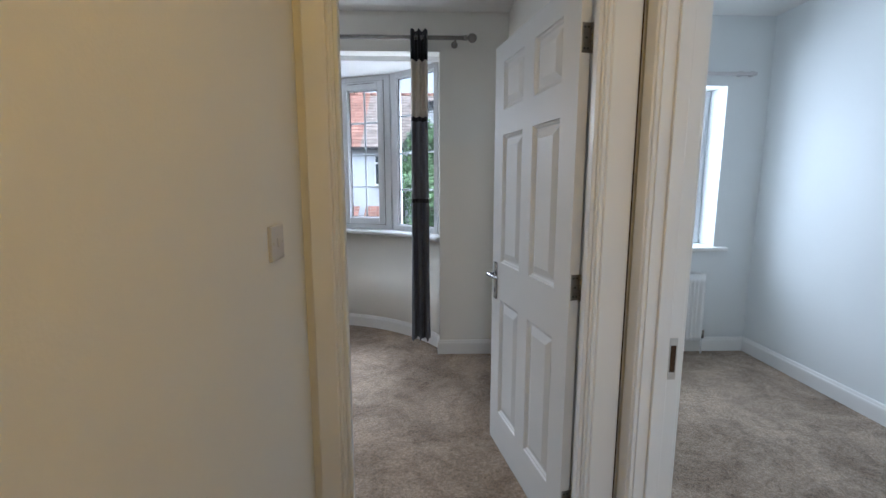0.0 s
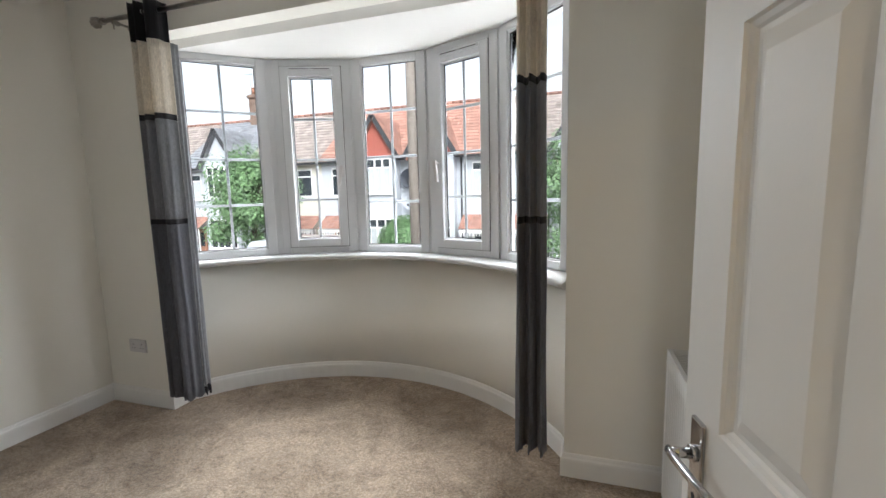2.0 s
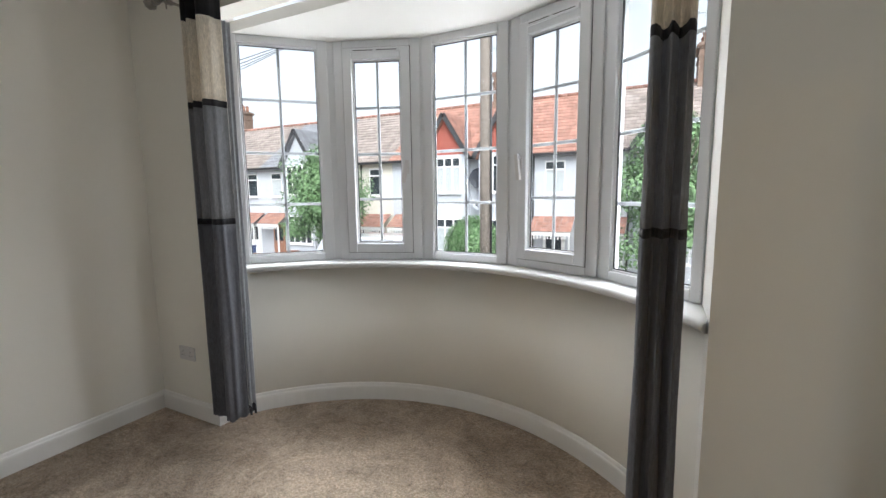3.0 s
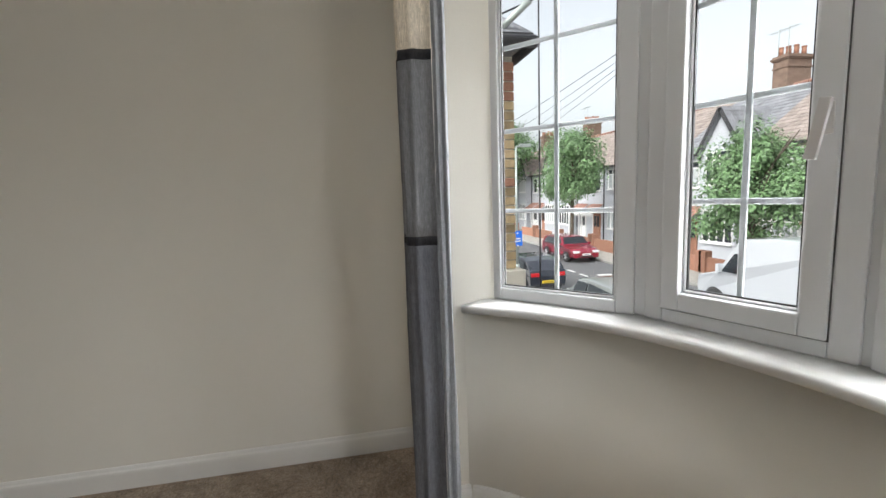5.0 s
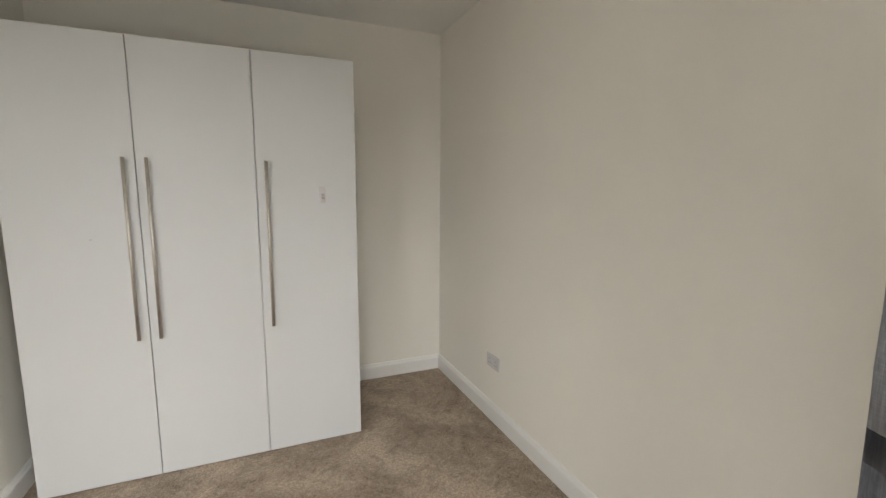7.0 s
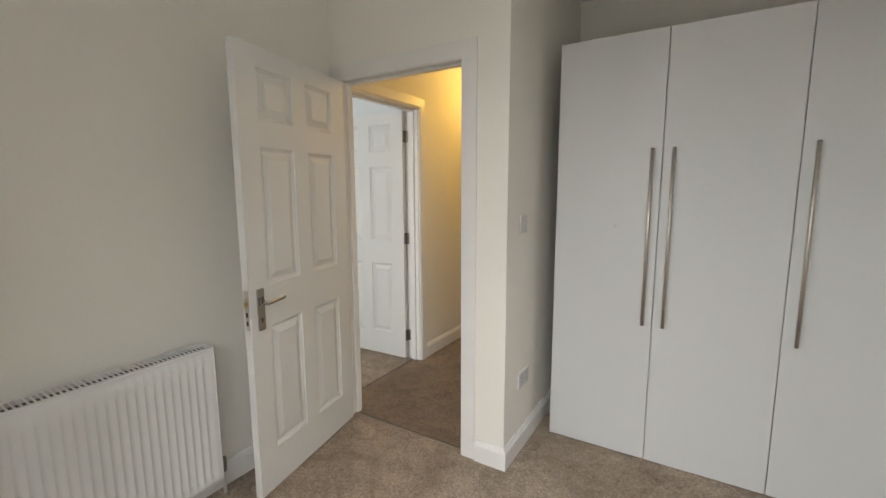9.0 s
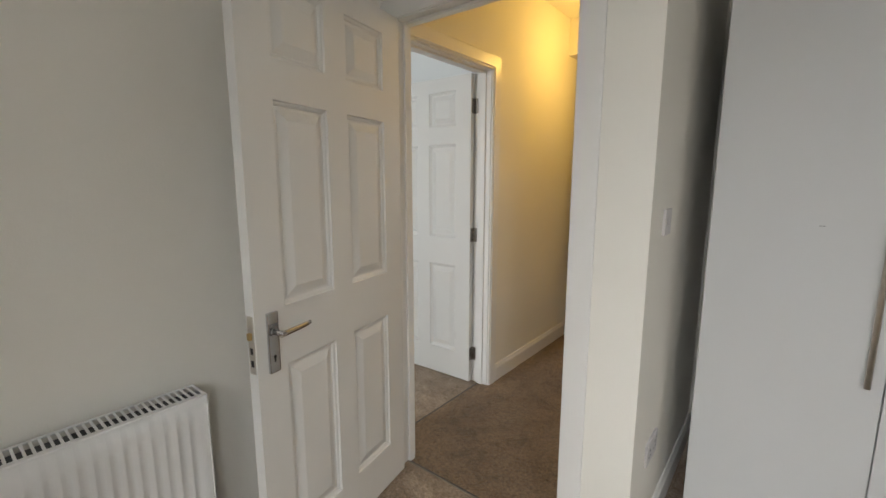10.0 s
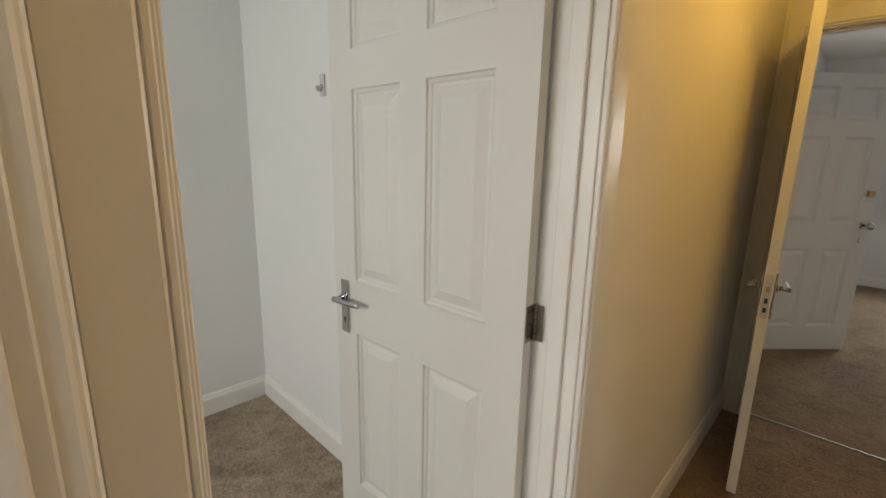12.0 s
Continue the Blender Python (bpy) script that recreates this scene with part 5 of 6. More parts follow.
HW = 4.98
HX = -13.30                            # the left edge of the house with the red gable
styles = [(M_RENDER, M_TILE_RED, M_HANG_RED), (M_RENDER, M_TILE_RED, M_HANG_RED), (M_RENDER, M_TILE_BROWN, M_RENDER), (M_CREAM, M_TILE_BROWN, M_RENDER), (M_RENDER, M_TILE_RED, M_RENDER), (M_RENDER, M_TILE_BROWN, M_RENDER), (M_CREAM, M_SLATE, M_RENDER)]
for k in range(-9, 6):
    wm, rm, gm_ = styles[0] if k == 0 else styles[1] if k == 1 else (M_CREAM, M_TILE_BROWN, M_RENDER) if k == -1 else (M_RENDER, M_SLATE, M_RENDER) if k == -2 else styles[2 + (k * 5) % 5]
    house(HX + k * HW, HW, wm, rm, gm_, 50 + k, chimney=k % 2 == 0, left_gable=k % 2 == 1, net=k % 3 != 1, gabled=k not in (-4, -3, -1), stack_at=HW - 2.1 if k < 0 else None)


# ---- plants ----


def tree(x, y, height, crown_r, crown_h, seed, label, leaf=0.17, count=9500, mat=None, trunk_r=0.16, z0=GZ + 0.1):
    rnd = random.Random(seed)
    root = thing("tree", label, "tree", pose(x, y, z0))
    bm = bmesh.new()
    cz = height - crown_h * 0.5
    tube(bm, (0, 0, -0.15), (0.05, 0.02, height * 0.35), trunk_r, trunk_r * 0.75, n=10)
    tube(bm, (0.05, 0.02, height * 0.35), (0.0, 0.05, cz + crown_h * 0.2), trunk_r * 0.75, trunk_r * 0.2, n=8)
    tips = []
    for k in range(14):
        a = rnd.uniform(0, 2 * math.pi)
        zb = rnd.uniform(height * 0.32, cz)
        r = crown_r * rnd.uniform(0.5, 0.85)
        tip = Vector((r * math.cos(a), r * math.sin(a), min(height - 0.3, zb + rnd.uniform(0.3, 1.0) * crown_h * 0.45)))
        tube(bm, (0.02, 0.02, zb), tip, trunk_r * 0.3, 0.015, n=6)
        tips.append(tip)
    part("trunk", finish(bm), M_BARK, root, "grey-brown trunk with spreading limbs")
    clumps = []
    for k in range(46):
        u = Vector((rnd.gauss(0, 1), rnd.gauss(0, 1), rnd.gauss(0, 1))).normalized() * rnd.uniform(0.45, 1.0)
        wide = 1.0 - 0.25 * max(0, u.z)
        clumps.append((Vector((u.x * crown_r * 0.82 * wide, u.y * crown_r * 0.82 * wide, cz + u.z * crown_h * 0.44)), rnd.uniform(0.28, 0.5) * crown_r))
    vs, fs = [], []
    for k in range(count):
        c, r = clumps[rnd.randrange(len(clumps))]
        d = Vector((rnd.gauss(0, 1), rnd.gauss(0, 1), rnd.gauss(0, 0.8))).normalized() * r * rnd.uniform(0.5, 1.0)
        p = c + d
        s = leaf * rnd.uniform(0.6, 1.25)
        n = (d.normalized() + Vector((rnd.uniform(-.5, .5), rnd.uniform(-.5, .5), 0.55))).normalized()
        t = n.orthogonal().normalized()
        t.rotate(Matrix.Rotation(rnd.uniform(0, 6.28), 3, n))
        b = n.cross(t)
        i = len(vs)
        droop = Vector((0, 0, -0.18 * s))
        vs += [p - t * s * 0.5 + droop, p - b * s * 0.32, p + t * s * 0.55 + droop, p + b * s * 0.32]
        fs += [(i, i + 1, i + 3), (i + 1, i + 2, i + 3)]
    me = bpy.data.meshes.new("crown")
    me.from_pydata([tuple(v) for v in vs], [], fs)
    me.materials.append(mat or M_LEAF)
    ob = new("crown", me)
    ob.parent = root
    tagged(ob, "dense green leafy crown")
    return root


tree(-14.7, 18.0, 6.7, 2.15, 5.5, 11, "bushy green street tree before white houses", leaf=0.14, count=20000)
tree(-29.0, 18.0, 8.6, 2.6, 5.6, 12, "round-headed green street tree on far pavement", leaf=0.18, count=17000)
tree(0.2, 18.0, 6.7, 2.0, 5.6, 13, "bushy green street tree across road", leaf=0.14, count=18000)
tree(-46.0, 18.8, 13.5, 4.2, 10.5, 14, "tall green street tree far along the road", leaf=0.28, count=15000)
tree(-62.0, 16.0, 11.0, 4.0, 8.5, 15, "far green street tree", leaf=0.5, count=3500)
tree(-66.0, 24.0, 12.0, 4.0, 9.5, 16, "far tall green tree", leaf=0.5, count=3500)
tree(-2.2, -14.0, 9.0, 3.0, 7.5, 17, "pale green garden tree behind house", leaf=0.15, count=22000)
tree(1.8, -19.0, 9.0, 3.4, 7.5, 18, "pale green garden tree behind house", leaf=0.17, count=18000)


def bush(x, y, z, rx, ry, rz, count, leaf, mat, seed, label):
    rnd = random.Random(seed)
    vs, fs = [], []
    for k in range(count):
        d = Vector((rnd.gauss(0, 1), rnd.gauss(0, 1), rnd.gauss(0, 1))).normalized()
        p = Vector((x + d.x * rx * rnd.uniform(0.9, 1.03), y + d.y * ry * rnd.uniform(0.9, 1.03), z + d.z * rz * rnd.uniform(0.9, 1.03)))
        s = leaf * rnd.uniform(0.6, 1.3)
        n = (d + Vector((rnd.uniform(-.6, .6), rnd.uniform(-.6, .6), rnd.uniform(-.2, .7)))).normalized()
        t = n.orthogonal().normalized()
        t.rotate(Matrix.Rotation(rnd.uniform(0, 6.28), 3, n))
        b = n.cross(t)
        i = len(vs)
        vs += [p - t * s * 0.5, p - b * s * 0.33, p + t * s * 0.5, p + b * s * 0.33]
        fs += [(i, i + 1, i + 3), (i + 1, i + 2, i + 3)]
    root = thing("bush", label, "bush")
    me = bpy.data.meshes.new("leaves")
    me.from_pydata([tuple(v) for v in vs], [], fs)
    me.materials.append(mat)
    ob = new("leaves", me)
    ob.parent = root
    bm = bmesh.new()
    ball(bm, (x, y, z), 1.0, seg=16)
    for v in bm.verts:
        v.co = Vector((x + (v.co.x - x) * rx * 0.9, y + (v.co.y - y) * ry * 0.9, z + (v.co.z - z) * rz * 0.9))
    part("inner_twigs", finish(bm), M_LEAF_DARK, root)
    return root


bush(-7.65, 19.9, -1.05, 1.45, 0.8, 1.45, 5200, 0.11, M_LEAF, 31, "large clipped round green hedge in front garden")
bush(-5.75, 19.7, -2.15, 0.8, 0.6, 0.55, 1800, 0.10, M_LEAF_YEL, 32, "low golden yellow shrub in front garden")
bush(-9.7, 20.0, -2.1, 0.7, 0.5, 0.6, 1500, 0.10, M_LEAF, 33, "small green shrub in front garden")

# ---- pole, wires, lamp post, sign ----
pole = thing("utility_pole", "weathered wooden telegraph pole with wires", "utility pole", pose(-2.87, 9.0, GZ))
bm = bmesh.new()
tube(bm, (0, 0, -0.1), (0, 0, 9.6), 0.105, 0.085, n=20)
part("shaft", finish(bm), M_POLE, pole)
for a in (0, 1):
    bm = bmesh.new()
    tube(bm, (-0.45, 0.1 * a, 8.0 + a * 0.5), (0.45, 0.1 * a, 8.0 + a * 0.5), 0.02, n=8)
    for x in (-0.42, -0.2, 0.2, 0.42):
        tube(bm, (x, 0.1 * a, 8.0 + a * 0.5), (x, 0.1 * a, 8.12 + a * 0.5), 0.03, n=8)
    part("crossarm", finish(bm), M_DARKWOOD, pole)
bm = bmesh.new()
tube(bm, (0.13, -0.02, 0), (0.115, -0.02, 8.5), 0.018, n=8)
part("cable", finish(bm), M_GUTTER, pole)


def wire(p, q, sag, r, label):
    bm = bmesh.new()
    p, q = Vector(p), Vector(q)
    pts = [p.lerp(q, i / 14) - Vector((0, 0, sag * 4 * (i / 14) * (1 - i / 14))) for i in range(15)]
    for a, b in zip(pts, pts[1:]):
        tube(bm, a, b, r, n=5)
    ob = new("wire", to_mesh("wire", bm, M_GUTTER))
    return tagged(ob, label, "cable")


for k in range(4):
    wire((-2.81, 9.0, 5.1 + 0.12 * k), (-38 - 4 * k, 9.2 + 3.0 * k, 4.6 + 0.2 * k), 0.8, 0.008, "thin black overhead telephone wire")
wire((-3.92, 3.9, 2.62), (-2.81, 9.0, 5.0), 0.1, 0.008, "thin black drop wire to neighbouring house")
wire((-3.55, 4.28, -2.9), (-3.55, 4.28, 3.4), 0.0, 0.006, "thin dark cable down the facade")

post = thing("street_lamp", "tall pale green steel street lamp", "street lamp", pose(-17.1, 9.30, GZ))
bm = bmesh.new()
tube(bm, (0, 0, 0), (0, 0, 1.3), 0.09, n=12)
tube(bm, (0, 0, 1.3), (0, 0, 6.0), 0.055, 0.04, n=12)
part("column", finish(bm), M_GALV, post)
bm = bmesh.new()
tube(bm, (0, 0, 6.0), (0, 0.2, 6.05), 0.03, n=8)
box(bm, -0.1, 0.1, 0.15, 0.6, 6.0, 6.12)
part("lantern", finish(bm, 0.02), M_GALV, post)
sign = thing("road_sign", "blue parking sign clamped to street lamp", "road sign", pose(-17.1, 9.30, GZ - 0.42))
bm = bmesh.new()
box(bm, 0.045, 0.060, -0.20, 0.20, 2.48, 3.10)
panel = part("panel", finish(bm, 0.01), M_SIGN, sign, "bright blue sign panel")
bm = bmesh.new()
for z, a, b in ((3.0, -0.05, 0.05), (2.78, -0.16, 0.16), (2.68, -0.16, 0.16), (2.5, -0.05, 0.05)):
    box(bm, 0.0602, 0.063, a * 0.8, b * 0.8, z - 0.03, z + 0.02)
part("marks", finish(bm), M_LINE, panel, "white unreadable marks")

# ---- cars ----


def car(x, y, turn, paint, label, length=4.3, width=1.8, height=1.46, van=False, rear_plate=True):
    """A parked car; local +x is its front."""
    root = thing("van" if van else "car", label, "van" if van else "car", pose(x, y, GZ - 0.02, 0, 0, turn))
    L, W, Hh = length / 2, width / 2, height
    if van:
        prof = [(-L, 0.35), (-L, 1.0), (-L + 0.04, Hh - 0.25), (-L + 0.2, Hh - 0.02), (-0.2, Hh), (L - 1.75, Hh - 0.12), (L - 0.95, 1.32), (L - 0.15, 1.10), (L, 0.85), (L, 0.35)]
        belt = 1.30
    else:
        prof = [(-L, 0.32), (-L, 0.75), (-L + 0.06, 0.98), (-L + 0.45, Hh - 0.12), (-L + 0.95, Hh - 0.01), (0.0, Hh), (0.45, Hh - 0.06), (L - 1.25, 0.98), (L - 0.35, 0.82), (L - 0.03, 0.66), (L, 0.32)]
        belt = 0.95

    def half(z):
        if z <= belt:
            return W * (0.955 + 0.045 * min(1, max(0, (z - 0.3) / 0.4)))
        k = (z - belt) / (Hh - belt)
        return W * (1 - (0.06 if van else 0.20) * k)
    bm = bmesh.new()
    ring = []
    for px, pz in prof:
        h = half(pz)
        nose = 0.90 if abs(px) > L - 0.1 else 1.0
        ring.append([bm.verts.new((px, s * h * nose, pz)) for s in (-1, -0.85, 0, 0.85, 1)])
        for v, bump in zip(ring[-1], (0, 0.03, 0.045, 0.03, 0)):
            if pz > 0.5:
                v.co.z += bump - 0.03
    for a, b in zip(ring, ring[1:]):
        for i in range(4):
            bm.faces.new((a[i], a[i + 1], b[i + 1], b[i]))
    for side in (0, -1):
        bm.faces.new([r[side] for r in ring])
    bm.faces.new([v for v in ring[0]] + [v for v in ring[-1][::-1]])
    finish(bm, 0.03, 2)
    part("body", bm, paint, root)

    def on_side(pts, s, off):
        return [(px, s * (half(pz) + off), pz - 0.015) for px, pz in pts]
    if van:
        sides = [[(L - 1.95, 1.36), (L - 1.15, 1.36), (L - 1.62, 2.0), (L - 1.95, 2.05)]]
    else:
        sides = [[(-0.18, 0.97), (-L + 0.50, 0.98), (-L + 0.72, Hh - 0.16), (-0.18, Hh - 0.10)], [(-0.10, 0.97), (L - 1.42, 0.96), (0.48, Hh - 0.13), (-0.10, Hh - 0.10)]]
    for pts in sides:
        for s in (-1, 1):
            bm = bmesh.new()
            f = bm.faces.new([bm.verts.new(p) for p in on_side(pts, s, 0.035 if van else 0.008)])
            r = bmesh.ops.extrude_face_region(bm, geom=[f])
            for v in r["geom"]:
                if isinstance(v, bmesh.types.BMVert):
                    v.co.y -= s * 0.03
            part("side_window", finish(bm), M_CARGLASS, root)
    screens = [((L - 1.70, 2.02), (L - 1.02, 1.42))] if van else [((0.52, Hh - 0.10), (L - 1.30, 0.995)), ((-L + 0.50, Hh - 0.15), (-L + 0.16, 1.03))]
    for (xa, za), (xb, zb) in screens:
        bm = bmesh.new()
        d = Vector((zb - za, 0, -(xb - xa))).normalized()
        if d.z < 0:
            d = -d
        for k in (0.026, -0.02):
            bm.faces.new([bm.verts.new(Vector((px, s * (half(pz) - 0.10), pz + 0.012)) + d * k) for px, pz, s in ((xa, za, -1), (xa, za, 1), (xb, zb, 1), (xb, zb, -1))])
        a, b = bm.faces[:] if not bm.faces.ensure_lookup_table() else (None, None)
        for i in range(4):
            j = (i + 1) % 4
            bm.faces.new((a.verts[i], a.verts[j], b.verts[j], b.verts[i]))
        part("screen", finish(bm), M_CARGLASS, root)
    wx = L - 0.85
    wr = 0.34 if van else 0.315
    for px in (-wx, wx):
        for s in (-1, 1):
            bm = bmesh.new()
            tube(bm, (px, s * (W - 0.20), wr), (px, s * (W + 0.004), wr), wr, n=22)
            wheel = part("wheel", finish(bm, 0.015, 1), M_RUBBER, root, "black tyre")
            bm = bmesh.new()
            tube(bm, (px, s * (W - 0.01), wr), (px, s * (W + 0.012), wr), wr * 0.42, wr * 0.22, n=16)
            for k in range(5):
                a = 2 * math.pi * k / 5
                tube(bm, (px, s * (W + 0.008), wr), (px + wr * 0.66 * math.cos(a), s * (W + 0.008), wr + wr * 0.66 * math.sin(a)), 0.032, n=6)
            part("rim", finish(bm), M_RIM, wheel)
            bm = bmesh.new()
            n = 14
            for k in range(n):
                a0, a1 = math.pi * k / n, math.pi * (k + 1) / n
                q = [bm.verts.new((px + rr * math.cos(a), s * (W * 0.965 + 0.006 + oo), wr + rr * math.sin(a))) for a, rr, oo in ((a0, wr + 0.012, 0), (a1, wr + 0.012, 0), (a1, wr + 0.06, 0.004), (a0, wr + 0.06, 0.004))]
                bm.faces.new(q)
            part("wheel_arch", bm, M_GUTTER, root)
    for s in (-1, 1):
        bm = bmesh.new()
        box(bm, -L - 0.012, -L + 0.10, s * W * 0.62 - 0.20, s * W * 0.62 + 0.20, 0.74, 0.90) if not van else box(bm, -L - 0.012, -L + 0.06, s * W * 0.88 - 0.06, s * W * 0.88 + 0.06, 0.9, 1.4)
        part("tail_lamp", finish(bm, 0.02), M_LAMP_RED, root, "red tail lamp")
        bm = bmesh.new()
        box(bm, L - 0.28, L - 0.02, s * W * 0.68 - 0.20, s * W * 0.68 + 0.20, 0.60 if not van else 0.85, 0.73 if not van else 1.05)
        part("headlamp", finish(bm, 0.02), M_LAMP_CLEAR, root, "clear headlamp")
        bm = bmesh.new()
        mx = L - 1.45 if not van else L - 1.1
        box(bm, mx - 0.08, mx + 0.06, *sorted((s * (W - 0.04), s * (W + 0.17))), belt, belt + (0.13 if not van else 0.3))
        part("mirror", finish(bm, 0.025), paint, root)
    for px, mt, out in ((-L - 0.010, M_PLATE_Y, 1), (L - 0.012, M_PLATE_W, 1)):
        bm = bmesh.new()
        box(bm, px - 0.008, px + 0.022, -0.26, 0.26, 0.46, 0.57)
        pl = part("number_plate", finish(bm, 0.004), mt, root)
        bm = bmesh.new()
        xo = px - 0.0095 if px < 0 else px + 0.0225
        for k in range(7):
            box(bm, xo - 0.001, xo + 0.001, -0.22 + k * 0.065, -0.18 + k * 0.065, 0.485, 0.545)
        part("plate_marks", finish(bm), M_BLACK, pl, "unreadable dark characters")
    bm = bmesh.new()
    box(bm, L - 0.05, L + 0.004, -0.42, 0.42, 0.36, 0.44)
    box(bm, -L - 0.004, -L + 0.05, -0.7, 0.7, 0.36, 0.42)
    part("bumper_grille", finish(bm, 0.01), M_GUTTER, root)
    return root


car(-19.1, 10.6, 180, M_CAR_DARK, "charcoal hatchback parked at near kerb, seen from behind", 4.2, 1.79, 1.47)
car(-12.7, 10.6, 180, M_CAR_SILVER, "silver hatchback parked at near kerb", 4.2, 1.75, 1.48)
car(-25.5, 10.5, 180, M_CAR_ORANGE, "bright red car parked at near kerb", 4.1, 1.75, 1.45)
car(-42.0, 13.5, 0, M_CAR_WHITE, "white car farther along the road", 4.4, 1.8, 1.5)
car(-25.6, 16.0, 0, M_CAR_RED, "dark red hatchback parked facing us on far side", 4.4, 1.8, 1.48)
car(-11.35, 16.0, 180, M_CAR_WHITE, "long-roofed silvery white van parked at far kerb", 5.4, 2.0, 2.6, van=True)
car(-4.9, 15.9, 0, M_CAR_PALE, "pale silver-blue car parked at far kerb", 4.4, 1.75, 1.46)


# ---- things on the far houses ----


def dish(p, r, mat, label):
    root = thing("satellite_dish", label, "satellite dish", Matrix.Translation(p))
    bm = bmesh.new()
    rings = []
    for j in range(6):
        rr = r * j / 5 + 0.001
        rings.append([bm.verts.new((rr * math.cos(2 * math.pi * i / 20), -0.30 + 0.10 * (1 - (rr / r) ** 2), rr * math.sin(2 * math.pi * i / 20))) for i in range(20)])
    for a, b in zip(rings, rings[1:]):
        for i in range(20):
            bm.faces.new((a[i], a[(i + 1) % 20], b[(i + 1) % 20], b[i])).smooth = True
    part("reflector", finish(bm), mat, root)
    bm = bmesh.new()
    tube(bm, (0, 0, -0.1), (0, -0.2, 0), 0.02, n=8)
    tube(bm, (0, -0.25, -r * 0.9), (0, -0.62, -0.12), 0.012, n=6)
    box(bm, -0.04, 0.04, -0.68, -0.58, -0.16, -0.06)
    part("arm", finish(bm), M_GUTTER, root)


dish((-8.08, FY, 2.14), 0.50, M_DISH, "dark grey satellite dish on white wall")
dish((-8.05, FY, 0.95), 0.38, M_RENDER, "pale satellite dish on white wall")
for k in range(3):
    b = thing("wheelie_bin", "dark blue lidded refuse bin in front garden", "bin", pose(-24.2 + 0.75 * k, 19.9, GZ + 0.11))
    bm = bmesh.new()
    box(bm, -0.28, 0.28, -0.3, 0.3, 0.05, 0.98)
    part("tub", finish(bm, 0.03), M_BIN, b)
    bm = bmesh.new()
    box(bm, -0.31, 0.31, -0.34, 0.34, 0.98, 1.06)
    part("lid", finish(bm, 0.02), M_BIN, b)

# ---- our own house outside, and the neighbour's bay ----
boxes("house_shell", "outer brick shell of the house", "house wall", M_MORTAR, [
    (XL - 0.35, XL - 0.131, -6.0, 3.56, GZ, H + 0.3), (XL - 0.35, BL - 0.31, 3.561, 3.60, GZ, H + 0.3), (BR + 0.31, 2.9, 3.76, 3.80, GZ, 0.6),
    (XL - 0.35, 3.0, -6.1, 3.54, H + 0.11, H + 0.3), (XW + 0.13, XW + 0.3, -6.0, 3.6, GZ, H + 0.3)])
nb = thing("neighbour_bay", "neighbouring yellow brick bay with dark eaves", "house", pose(-4.0, 4.27, 0))
bm = bmesh.new()
box(bm, -2.4, -0.012, -0.33, -0.012, GZ, 2.45)
box(bm, -2.4, -0.012, -1.2, -0.33, GZ, 0.62)
box(bm, -2.4, -0.012, -1.2, -0.33, 2.30, 2.45)
part("core", finish(bm), M_MORTAR, nb)
bm = bmesh.new()
box(bm, -2.45, 0.06, -1.2, 0.06, 0.60, 0.76)
part("stone_band", finish(bm, 0.015), M_STONE, nb, "pale stone sill band")
bm = bmesh.new()
box(bm, -2.6, 0.20, -1.3, 0.08, 2.50, 2.56)
for (p, q) in (((0.20, -1.3, 2.50), (0.20, 0.09, 2.50)), ((0.20, 0.09, 2.50), (-2.6, 0.09, 2.50))):
    tube(bm, p, q, 0.045, n=12)
part("gutter", finish(bm), M_GUTTER, nb, "black eaves and gutter")
bm = bmesh.new()
vs = [bm.verts.new(p) for p in ((0.20, -1.3, 2.56), (0.20, 0.08, 2.56), (-2.6, 0.08, 2.56), (-2.6, -1.3, 2.56), (-1.1, -0.9, 3.7), (-1.3, -0.9, 3.7))]
for f in ((0, 1, 4), (1, 2, 5, 4), (2, 3, 5), (3, 0, 4, 5), (0, 3, 2, 1)):
    bm.faces.new([vs[i] for i in f])
part("roof", finish(bm), M_SLATE, nb)
bm = bmesh.new()
box(bm, -0.09, -0.03, -0.40, -0.331, 0.76, 2.30)
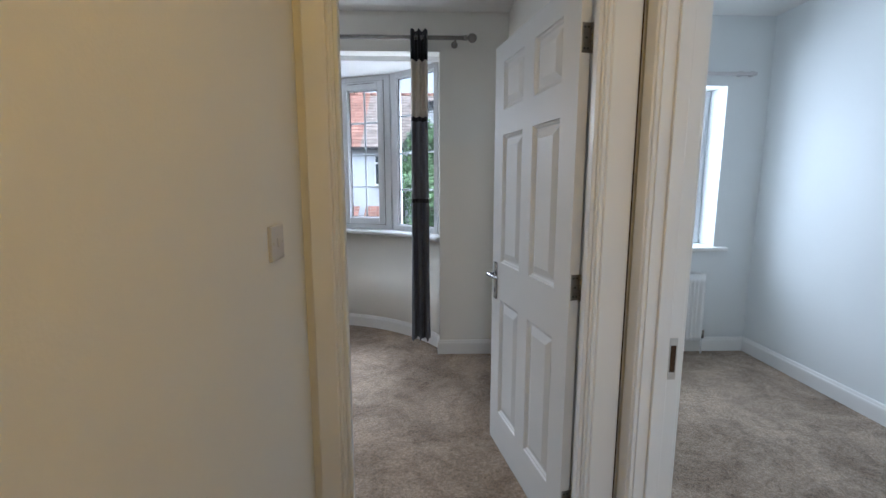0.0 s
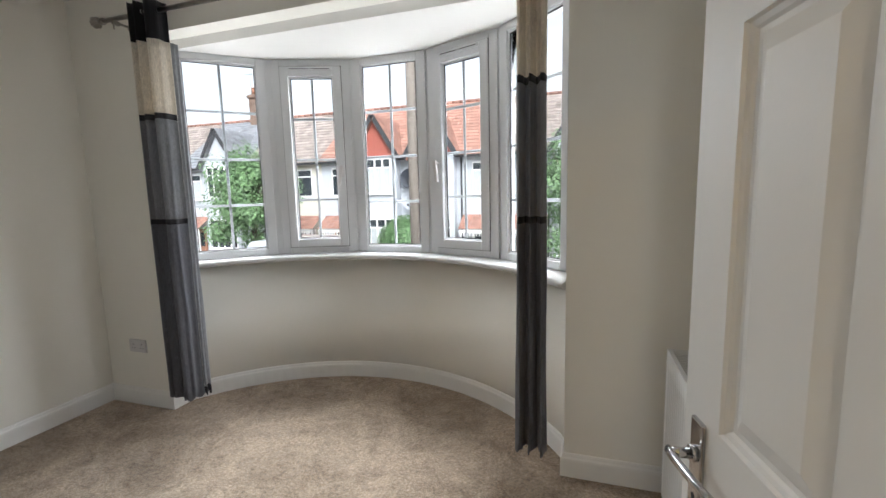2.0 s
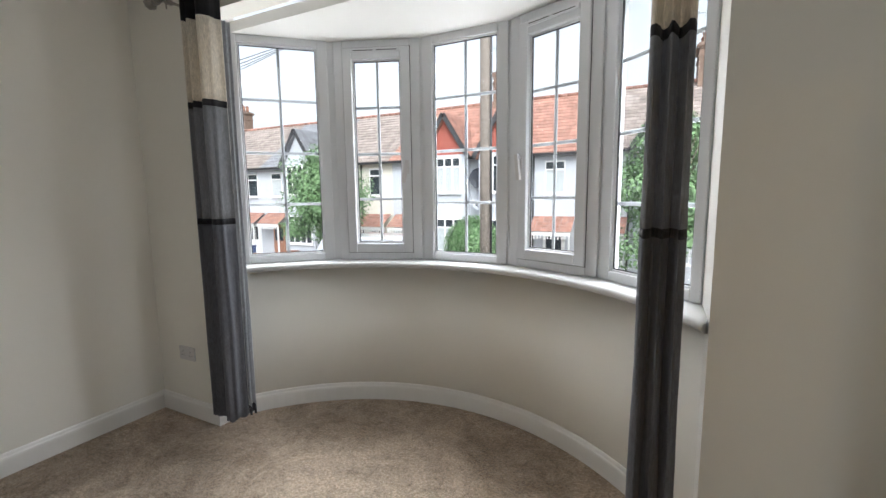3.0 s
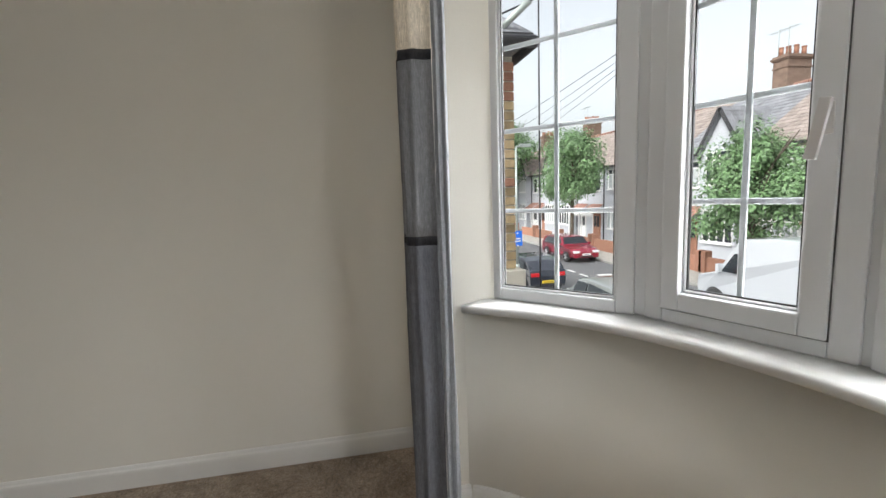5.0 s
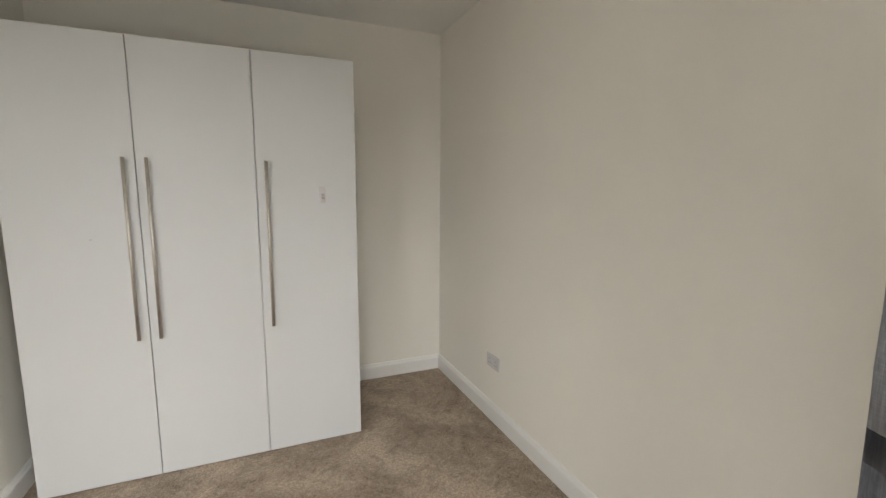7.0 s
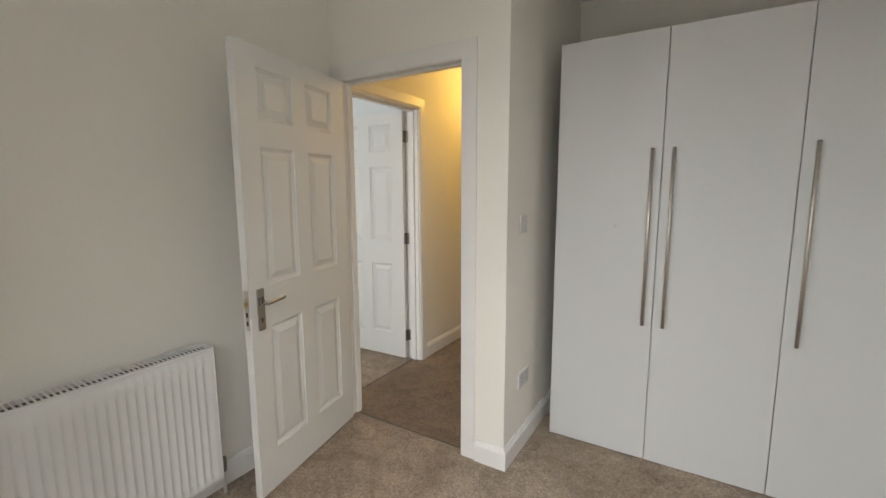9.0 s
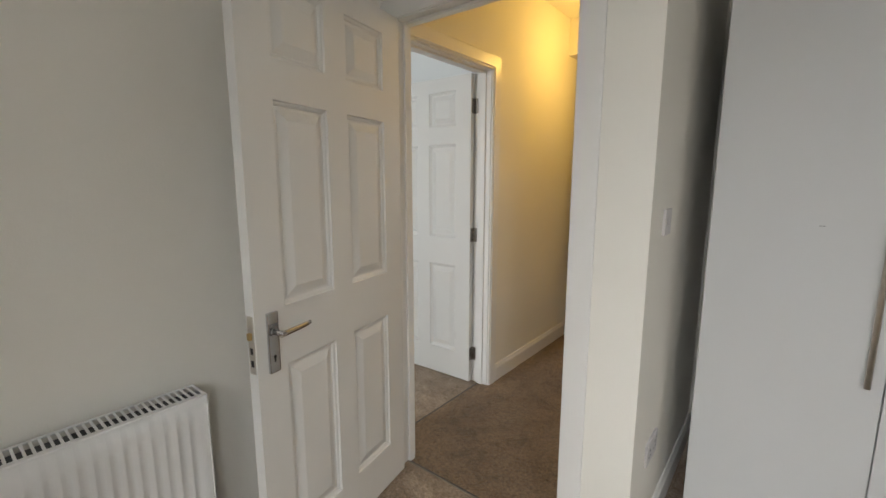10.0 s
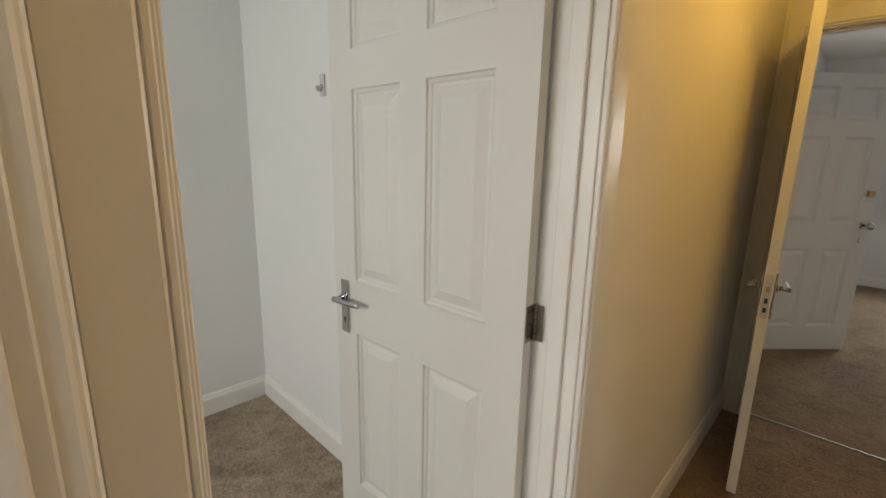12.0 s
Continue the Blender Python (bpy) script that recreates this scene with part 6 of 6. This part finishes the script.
box(bm, -0.09, -0.03, -1.2, -1.12, 0.76, 2.30)
box(bm, -0.09, -0.03, -1.12, -0.40, 0.76, 0.84)
box(bm, -0.09, -0.03, -1.12, -0.40, 2.22, 2.30)
part("window_frame", finish(bm, 0.005), M_WHITEWOOD, nb)
bm = bmesh.new()
box(bm, -0.07, -0.06, -1.12, -0.40, 0.84, 2.22)
part("pane", finish(bm), M_NET, nb)
bm = bmesh.new()
tube(bm, (0.10, -0.20, 2.1), (0.10, -0.20, 2.56), 0.03, n=10)
tube(bm, (0.10, -0.20, 2.56), (0.28, 0.02, 2.75), 0.025, n=10)
part("cable_loop", finish(bm), M_GALV, nb, "pale pipe under eaves")
# its bricks, course by course
unit = {}


def brick_mesh(w, mat):
    key = (round(w, 3), mat.name)
    if key not in unit:
        bm = bmesh.new()
        box(bm, -w / 2, w / 2, -0.006, 0.006, -0.0325, 0.0325)
        unit[key] = to_mesh("brick", finish(bm, 0.003, 1), mat)
    return unit[key]


zc, row = 0.80, 0
while zc < 2.42:
    mat = M_BRICK_R if row in (9, 18, 19, 20, 21) else M_BRICK_Y
    y = -0.33 + (0.0 if row % 2 else -0.0)
    widths = (0.215, 0.1025) if row % 2 else (0.1025, 0.215)
    p = -0.008
    for w in widths:
        piece("brick", brick_mesh(w, mat), nb, Matrix.Translation((-0.006, p - w / 2, zc)) @ pose(0, 0, 0, 0, 0, 90))
        p -= w + 0.010
    q = -0.008
    for w in ((0.1025, 0.215, 0.215) if row % 2 else (0.215, 0.215, 0.1025)):
        piece("brick", brick_mesh(w, mat), nb, Matrix.Translation((q - w / 2, -0.006, zc)))
        q -= w + 0.010
    zc += 0.075
    row += 1
zc, row = -0.40, 0
while zc < 0.56:
    p = -0.008
    for k in range(4):
        w = 0.1025 if (k == 0 and row % 2) else 0.215
        piece("brick", brick_mesh(w, M_BRICK_Y), nb, Matrix.Translation((-0.006, p - w / 2, zc)) @ pose(0, 0, 0, 0, 0, 90))
        p -= w + 0.010
    zc += 0.075
    row += 1
